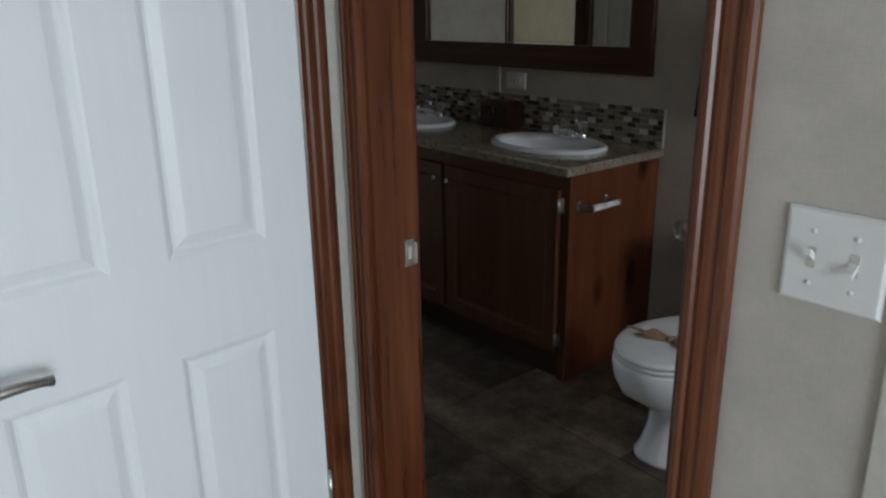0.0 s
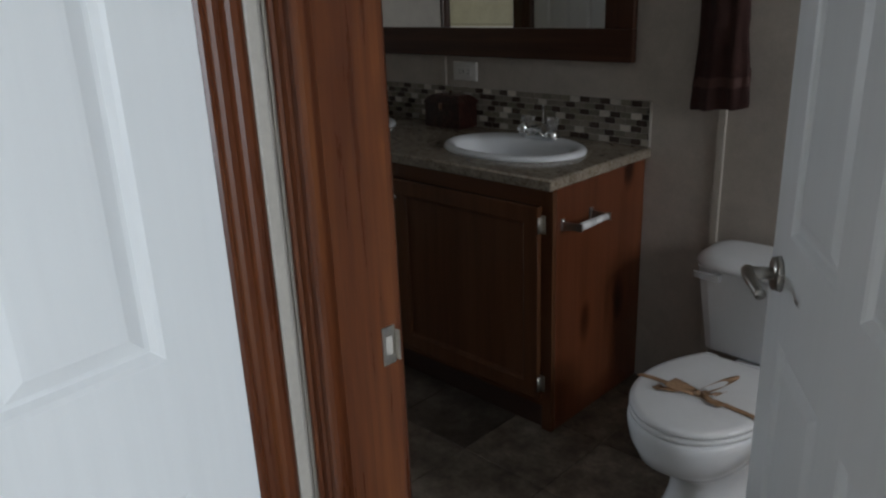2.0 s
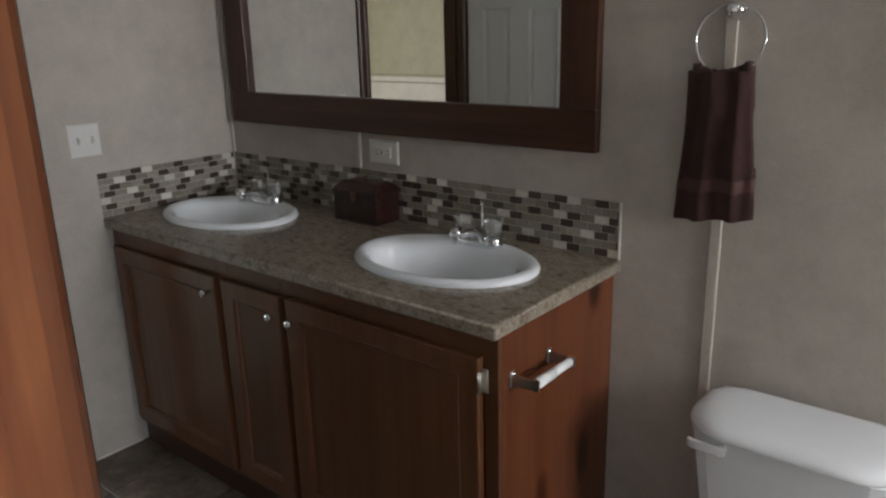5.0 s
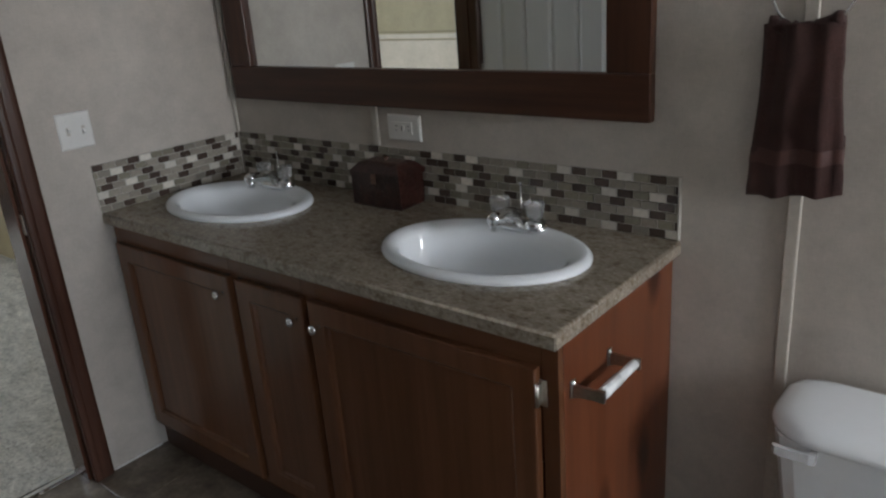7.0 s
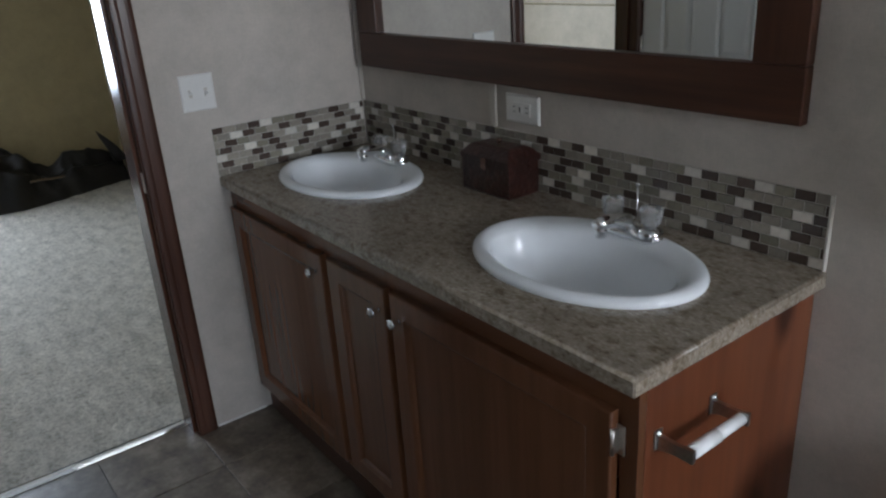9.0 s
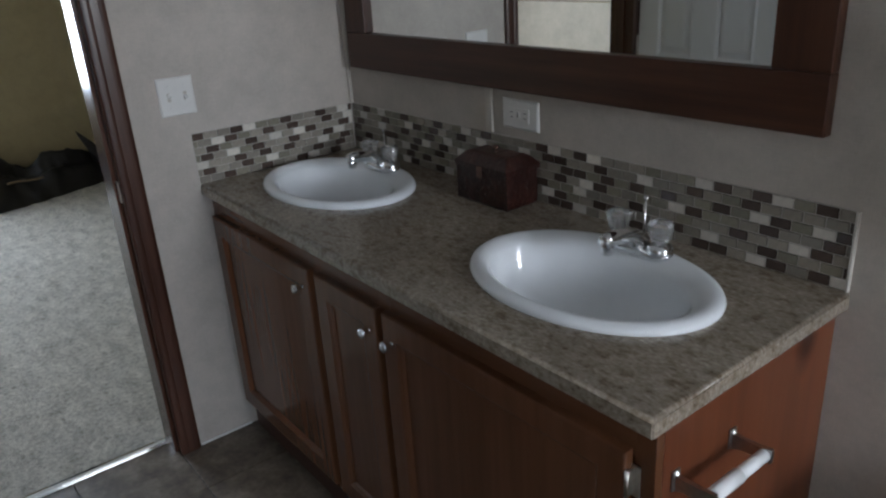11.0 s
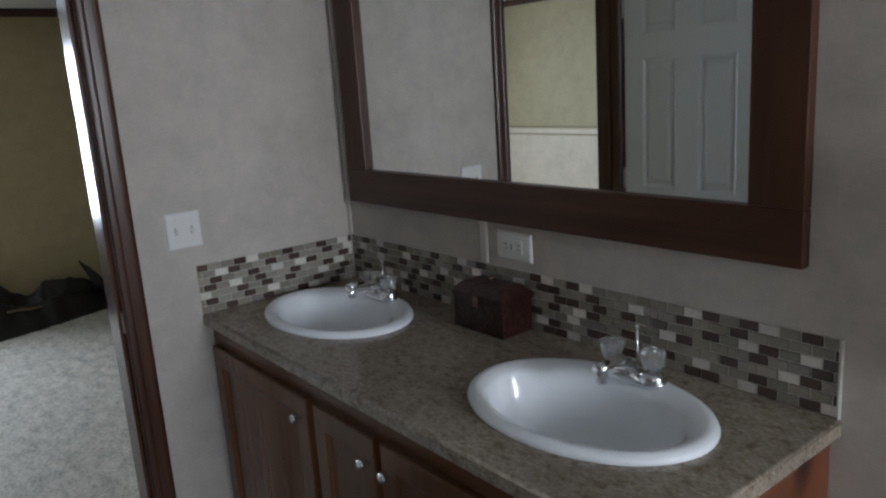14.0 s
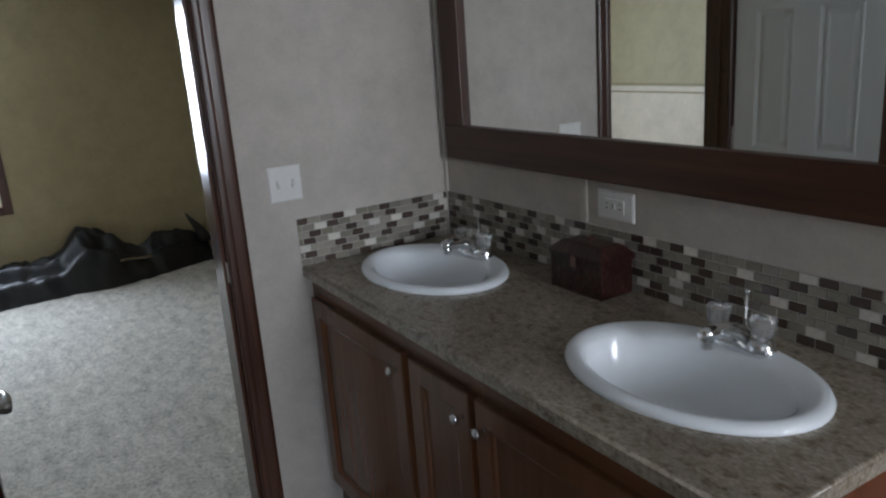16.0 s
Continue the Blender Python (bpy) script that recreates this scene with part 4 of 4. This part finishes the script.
def toilet():
    t = thing("toilet", (TC, 2.565, 0), 0, "white two-piece toilet with closed lid beside the vanity", "toilet")
    y0 = -2.565
    bx = 0.028
    bowl = loft([oval(bx, cy + y0, a, b, z, 44, p) for cy, a, b, z, p in ((2.12, 0.112, 0.265, 0.0, 2.8), (2.12, 0.112, 0.265, 0.010, 2.8), (2.125, 0.102, 0.255, 0.025, 2.8), (2.135, 0.090, 0.240, 0.10, 2.6), (2.125, 0.090, 0.225, 0.16, 2.5), (2.08, 0.112, 0.245, 0.21, 2.4), (2.02, 0.138, 0.255, 0.26, 2.3), (1.972, 0.152, 0.228, 0.305, 2.2), (1.958, 0.159, 0.214, 0.335, 2.2), (1.957, 0.160, 0.212, 0.352, 2.2), (1.957, 0.156, 0.208, 0.3575, 2.2))])
    part("bowl", bowl, CERAMIC, t, "", True)
    part("deck", box(-0.075, 0.105, 2.12 + y0, 2.50 + y0, 0.195, 0.281, 0.02, segs=4), CERAMIC, t, "", True)

    def hood(grow, z):
        """A lid outline: round in front, drawn in to a straight back edge."""
        k = 1.0 if grow > -0.02 else 1.0 + grow / 0.163
        g = grow if grow > -0.02 else 0.0
        wide, deep, back, narrow = (0.163 + g) * k, (0.208 + g) * k, (0.206 + g) * k, (0.098 + g) * k
        out = [(-wide * math.cos(math.pi * i / 28), -deep * math.sin(math.pi * i / 28)) for i in range(29)]
        out += [(wide - (wide - narrow) * u ** 1.9, back * u) for u in (0.15, 0.3, 0.45, 0.6, 0.72, 0.84, 0.93, 0.985)] + [(narrow * 0.95, back)]
        out += [(-x, y) for x, y in reversed(out[29:])]
        out = [(bx + x, 1.958 + y0 + y, z) for x, y in out]
        return out

    part("seat", loft([hood(g2, z) for g2, z in ((-0.006, 0.3585), (0.001, 0.362), (0.002, 0.370), (-0.002, 0.374))]), SEAT_WHITE, t, "white plastic seat", True)
    part("lid", loft([hood(g2, z) for g2, z in ((-0.010, 0.3755), (0.001, 0.379), (0.002, 0.385), (-0.002, 0.3915), (-0.016, 0.3955), (-0.07, 0.3975), (-0.14, 0.398))]), SEAT_WHITE, t, "closed white plastic lid", True)
    for x in (-0.07, 0.07):
        part("lid_hinge", box(x - 0.004, x + 0.036, 2.150 + y0, 2.185 + y0, 0.290, 0.385, 0.006, segs=3), SEAT_WHITE, t)
    tank = loft([[(sx * (a + 0.006) - 0.006, y, z) for sx, y in ((-1, yb), (-1, yf + 0.03), (-0.93, yf + 0.008), (-0.8, yf), (0.8, yf), (0.93, yf + 0.008), (1, yf + 0.03), (1, yb))] for a, yf, yb, z in ((0.150, 2.390 + y0, 2.545 + y0, 0.283), (0.165, 2.378 + y0, 2.55 + y0, 0.293), (0.180, 2.366 + y0, 2.55 + y0, 0.42), (0.196, 2.354 + y0, 2.55 + y0, 0.5552))])
    part("tank", tank, CERAMIC, t)
    lidsec = []
    for i, z in ((0.010, 0.5555), (0.001, 0.560), (0.0, 0.567), (0.002, 0.574), (0.008, 0.582), (0.020, 0.589), (0.040, 0.5935), (0.07, 0.595)):
        a, yf, yb = 0.221 - i, 2.336 + y0 + i, 2.566 + y0 - i * 0.3
        r = 0.105 - i * 0.6
        edge = [(-a + 0.045, yb, z), (-a + 0.014, yb - 0.014, z), (-a + 0.001, yb - 0.045, z)]
        edge += [(-a + r * (1 - math.cos(math.pi * q / 16)), yf + r * (1 - math.sin(math.pi * q / 16)), z) for q in range(9)]
        edge += [(a - r * (1 - math.sin(math.pi * q / 16)), yf + r * (1 - math.cos(math.pi * q / 16)), z) for q in range(9)]
        edge += [(a - 0.001, yb - 0.045, z), (a - 0.014, yb - 0.014, z), (a - 0.045, yb, z)]
        lidsec.append([(x - 0.006, y, z2) for x, y, z2 in edge])
    part("tank_lid", loft(lidsec), CERAMIC, t, "", True)
    lv = part("flush_lever", loft([[(x, y + y0, z0), (x, y + y0, z1), (x, y - d + y0, z1), (x, y - d + y0, z0)] for x, y, d, z0, z1 in ((-0.120, 2.355, 0.020, 0.527, 0.548), (-0.132, 2.355, 0.022, 0.526, 0.549), (-0.135, 2.344, 0.011, 0.529, 0.548), (-0.155, 2.341, 0.010, 0.530, 0.548), (-0.175, 2.339, 0.011, 0.531, 0.549), (-0.192, 2.340, 0.012, 0.532, 0.550), (-0.199, 2.343, 0.008, 0.535, 0.548))]), LEVER, t, "bright chrome flush lever")
    return t


toilet()


def ribbon_bow():
    b = thing("ribbon_bow", (TC + 0.028, 1.925, 0.3985), 0, "sheer tan gift ribbon tied in a bow across the lid", "ribbon")

    def strip(pts, widths, side):
        bm = bmesh.new()
        rows = []
        for p, wd in zip(pts, widths):
            a, c = Vector(p) - Vector(side) * wd, Vector(p) + Vector(side) * wd
            rows.append((bm.verts.new(a), bm.verts.new(c), bm.verts.new(c + Vector((0, 0, 0.0012))), bm.verts.new(a + Vector((0, 0, 0.0012)))))
        for q, s2 in zip(rows, rows[1:]):
            for i in range(4):
                bm.faces.new((q[i], q[(i + 1) % 4], s2[(i + 1) % 4], s2[i]))
        bm.faces.new(rows[0])
        bm.faces.new(rows[-1])
        return bm

    band = []
    for i in range(17):
        x = -0.167 + 0.334 * i / 16
        e = abs(x) / 0.167
        band.append((x, -0.02 * x / 0.19 * 0.6, 0.001 - 0.006 * e ** 6 * 1.2))
    part("band", strip(band, [0.008] * 17, (0, 1, 0)), RIBBON, b)
    for k, (dx, dy) in enumerate(((-0.068, -0.018), (0.058, 0.052))):
        loop = []
        for i in range(15):
            u = i / 14
            s2 = math.sin(math.pi * u)
            loop.append((dx * s2 * 1.05 + 0.006 * math.sin(4 * u), dy * s2 + 0.014 * (u - 0.5), 0.004 + (0.026, 0.058)[k] * math.sin(math.pi * u) * (0.4 + u) * 0.75))
        part("loop", strip(loop, [0.006 + 0.011 * math.sin(math.pi * i / 14) for i in range(15)], (0.45, 0.8, 0.25)), RIBBON, b, "", True)
    for dx, dy in ((-0.092, -0.042), (0.075, -0.022), (0.05, 0.03)):
        tail = [(dx * i / 8, dy * i / 8 + 0.006 * math.sin(i), 0.003 + 0.006 * abs(math.sin(i * 0.9))) for i in range(9)]
        part("tail", strip(tail, [0.005 + 0.0009 * i for i in range(9)], (0.35, 0.9, 0.1)), RIBBON, b, "", True)
    part("knot", lathe([(0.0001, 0.0), (0.007, 0.002), (0.010, 0.007), (0.007, 0.013), (0.0001, 0.015)], 14), RIBBON, b, "", True)
    return b


ribbon_bow()


# ---- black plastic in the bedroom ----
def plastic_heap():
    h = thing("plastic_sheet", (B_W, 1.4, 0.0), 0, "loosely folded heap of black plastic sheeting along the wall", "plastic sheet")
    bm = bmesh.new()
    ny, nx = 170, 36

    def bell(y, at, wide):
        return math.exp(-((y - at) / wide) ** 2)

    rows = []
    for j in range(ny + 1):
        y = -1.35 + 2.58 * j / ny
        crest = 0.215 + 0.03 * noise.noise((y * 2.1, 1.3, 0)) + 0.03 * noise.noise((y * 6.3, 4.0, 0))
        crest += 0.17 * bell(y, 0.33, 0.10) + 0.14 * bell(y, 0.50, 0.12) - 0.03 * bell(y, 0.72, 0.1) + 0.025 * bell(y, 1.0, 0.15)
        crest *= min(1, (y + 1.37) * 4, 0.55 + (1.25 - y) * 3)
        reach = 0.40 + 0.04 * noise.noise((y * 1.7, 7.7, 0)) - 0.30 * max(0, y - 0.45) ** 1.3
        row = []
        for i in range(nx + 1):
            u = i / nx
            x = 0.012 + reach * u
            base = crest * (math.sin(math.pi * min(1, 0.36 + 0.64 * u)) ** 0.8 if u < 1 else 0)
            # long soft pleats that run along the wall, broken by a few cross folds
            pleat = 0.030 * math.sin(17 * u + 3.0 * noise.noise((y * 2.2, u, 2))) * min(1, 3 * u)
            cross = 0.050 * noise.noise((x * 4, y * 3.4, 9)) + 0.030 * (0.6 - 2 * abs(noise.noise((x * 8, y * 6, 3)))) + 0.014 * (0.6 - 2 * abs(noise.noise((x * 19, y * 15, 6))))
            z = max(0.004, base * 0.95 + (pleat + cross) * min(1, base * 6))
            if i == nx:
                z = 0.004
            row.append(bm.verts.new((x + 0.03 * noise.noise((x * 9, y * 9, 5)) * u, y, z)))
        rows.append(row)
    for a, b in zip(rows, rows[1:]):
        for i in range(nx):
            bm.faces.new((a[i], a[i + 1], b[i + 1], b[i]))
    part("sheet", bm, BAG, h, "", True)
    # a stiff corner that sticks up at the end of the heap, and a tan strap across the front
    secs = []
    for k in range(7):
        u = k / 6
        secs.append([(0.19 + 0.035 * (1 - u) * math.cos(a), 1.20 - 0.13 * u + 0.05 * (1 - u) ** 0.7 * math.sin(a), 0.16 + 0.25 * u ** 0.9 + 0.010 * math.sin(5 * u)) for a in [2 * math.pi * i / 14 for i in range(14)]])
    part("corner_flap", loft(secs), BAG, h, "stiff upright corner", True)
    part("strap", tube([(0.345 - 0.006 * k, 0.56 + 0.028 * k, 0.165 + 0.004 * math.sin(k * 0.8) - 0.002 * k) for k in range(9)], 0.008, 8), STRAP, h, "thin tan strap", True)
    return h


plastic_heap()


# ---- pieces: backsplash mosaic ----
TW, THT, TT = 0.0406, 0.0211, 0.0024
SPLASH_Z = CTZ + 0.0008


def tile_mesh(name, w, mat_):
    i = 0.0011
    return finish(name, loft([[(0 + e, y, 0 + e), (w - e, y, 0 + e), (w - e, y, THT - 0.002 - e), (0 + e, y, THT - 0.002 - e)] for e, y in ((0, 0), (0, -TT + i), (i, -TT))]), mat_)


def backsplash(name, place, turn, length, start, pattern, seed, label):
    """Courses from the bottom up; D and C are dark and cream tiles, a dot any of the mid tones, ? any tile. Courses break joint by half a tile."""
    bs = thing(name, place, turn, label, "backsplash")
    part("grout_bed", box(0, length, -0.003, -0.0003, 0, THT * 7), GROUT, bs)
    rng = random.Random(seed)
    whole = [tile_mesh("tile", TW - 0.0022, mt) for mt in TILES]
    for row, course in enumerate(pattern):
        for k, letter in enumerate(course):
            x = start + (k - (0.5 if row % 2 else 0.0)) * TW
            a, b = max(x, 0), min(x + TW, length)
            mid = rng.choices((1, 2, 3), (0.42, 0.3, 0.28))[0]
            pick = {"D": 0, "C": 4, ".": mid}.get(letter, rng.choices((0, 4, mid), (0.2, 0.1, 0.7))[0])
            if b - a > 0.008:
                me = whole[pick] if b - a > TW - 0.001 else tile_mesh("tile", b - a - 0.0022, TILES[pick])
                ob = new("tile", me)
                ob.parent = bs
                ob.location = (a + 0.0011, -0.003 - rng.uniform(0, 0.0004), row * THT + 0.001)
    return bs


NORTH_COURSES = ("D.C..D..CD..DC....?D.??DDC...D...DD.CD.DC", "..D..C...D.D...C.....??CD..DD...D.C..D...D", "C..D..C.CD..D..D....??D..C...D.....D..CD.", "..D...DD..DC.D.C.....??.D.CD....CD...D..D.", "..D..C..D..D.C...D..??..DD.D.D.D..D.CD.CD", "D..C..D..CD.D..D.C...?.DD..D..C..D..D....D", "D..D.C..D...D..C.D....DC.DC......CD.DC.D.")
WEST_COURSES = ("...D..D..DC.D..", "..D..D.C...D.D..", ".C..D.D.D..C.D.", "..D.C.D..D..DC..", "..D..D.C.CD..DC", "...CD..D.D..D.C.", ".D..DC..D..D.CD")
EAST_END = -1.690
backsplash("backsplash_north", (W0 + 0.009, N - 0.0002, SPLASH_Z), 0, EAST_END - W0 - 0.009, EAST_END - W0 - 0.009 - 0.0287 - 40 * TW, NORTH_COURSES, 3, "glass mosaic backsplash of brown, taupe and cream tiles")
backsplash("backsplash_west", (W0 + 0.0002, 2.036, SPLASH_Z), 90, N - 0.009 - 2.036, 2.0298 - 2.036 - TW, WEST_COURSES, 8, "glass mosaic side splash of brown, taupe and cream tiles")
structure("trim_splash_end", box(-1.6898, -1.6845, N - 0.010, N - 0.0005, CTZ + 0.0008, CTZ + 0.1495, 0.001), GROUT, "pale grouted edge of the backsplash")


# ---- pieces: floor tiles ----
def floor_tiles():
    step, gap = 0.305, 0.0025
    x0, x1, y0, y1 = W0 - 0.085, E0, S0 + 0.002, N
    meshes = {}
    ni, nj = int((x1 - x0) / step) + 1, int((y1 - y0) / step) + 1
    for i in range(ni):
        for j in range(nj):
            a, b = x0 + i * step, y0 + j * step
            w, d = min(step, x1 - a) - gap, min(step, y1 - b) - gap
            if w < 0.02 or d < 0.02:
                continue
            key = (round(w, 3), round(d, 3))
            if key not in meshes:
                meshes[key] = finish("floor_tile", loft([[(e, e, z), (w - e, e, z), (w - e, d - e, z), (e, d - e, z)] for e, z in ((0, -0.0029), (0, -0.0012), (0.0015, 0.0))]), SLATE)
            ob = new("floor_tile", meshes[key])
            ob.parent = bath_floor
            ob.location = (a, b, 0)


floor_tiles()
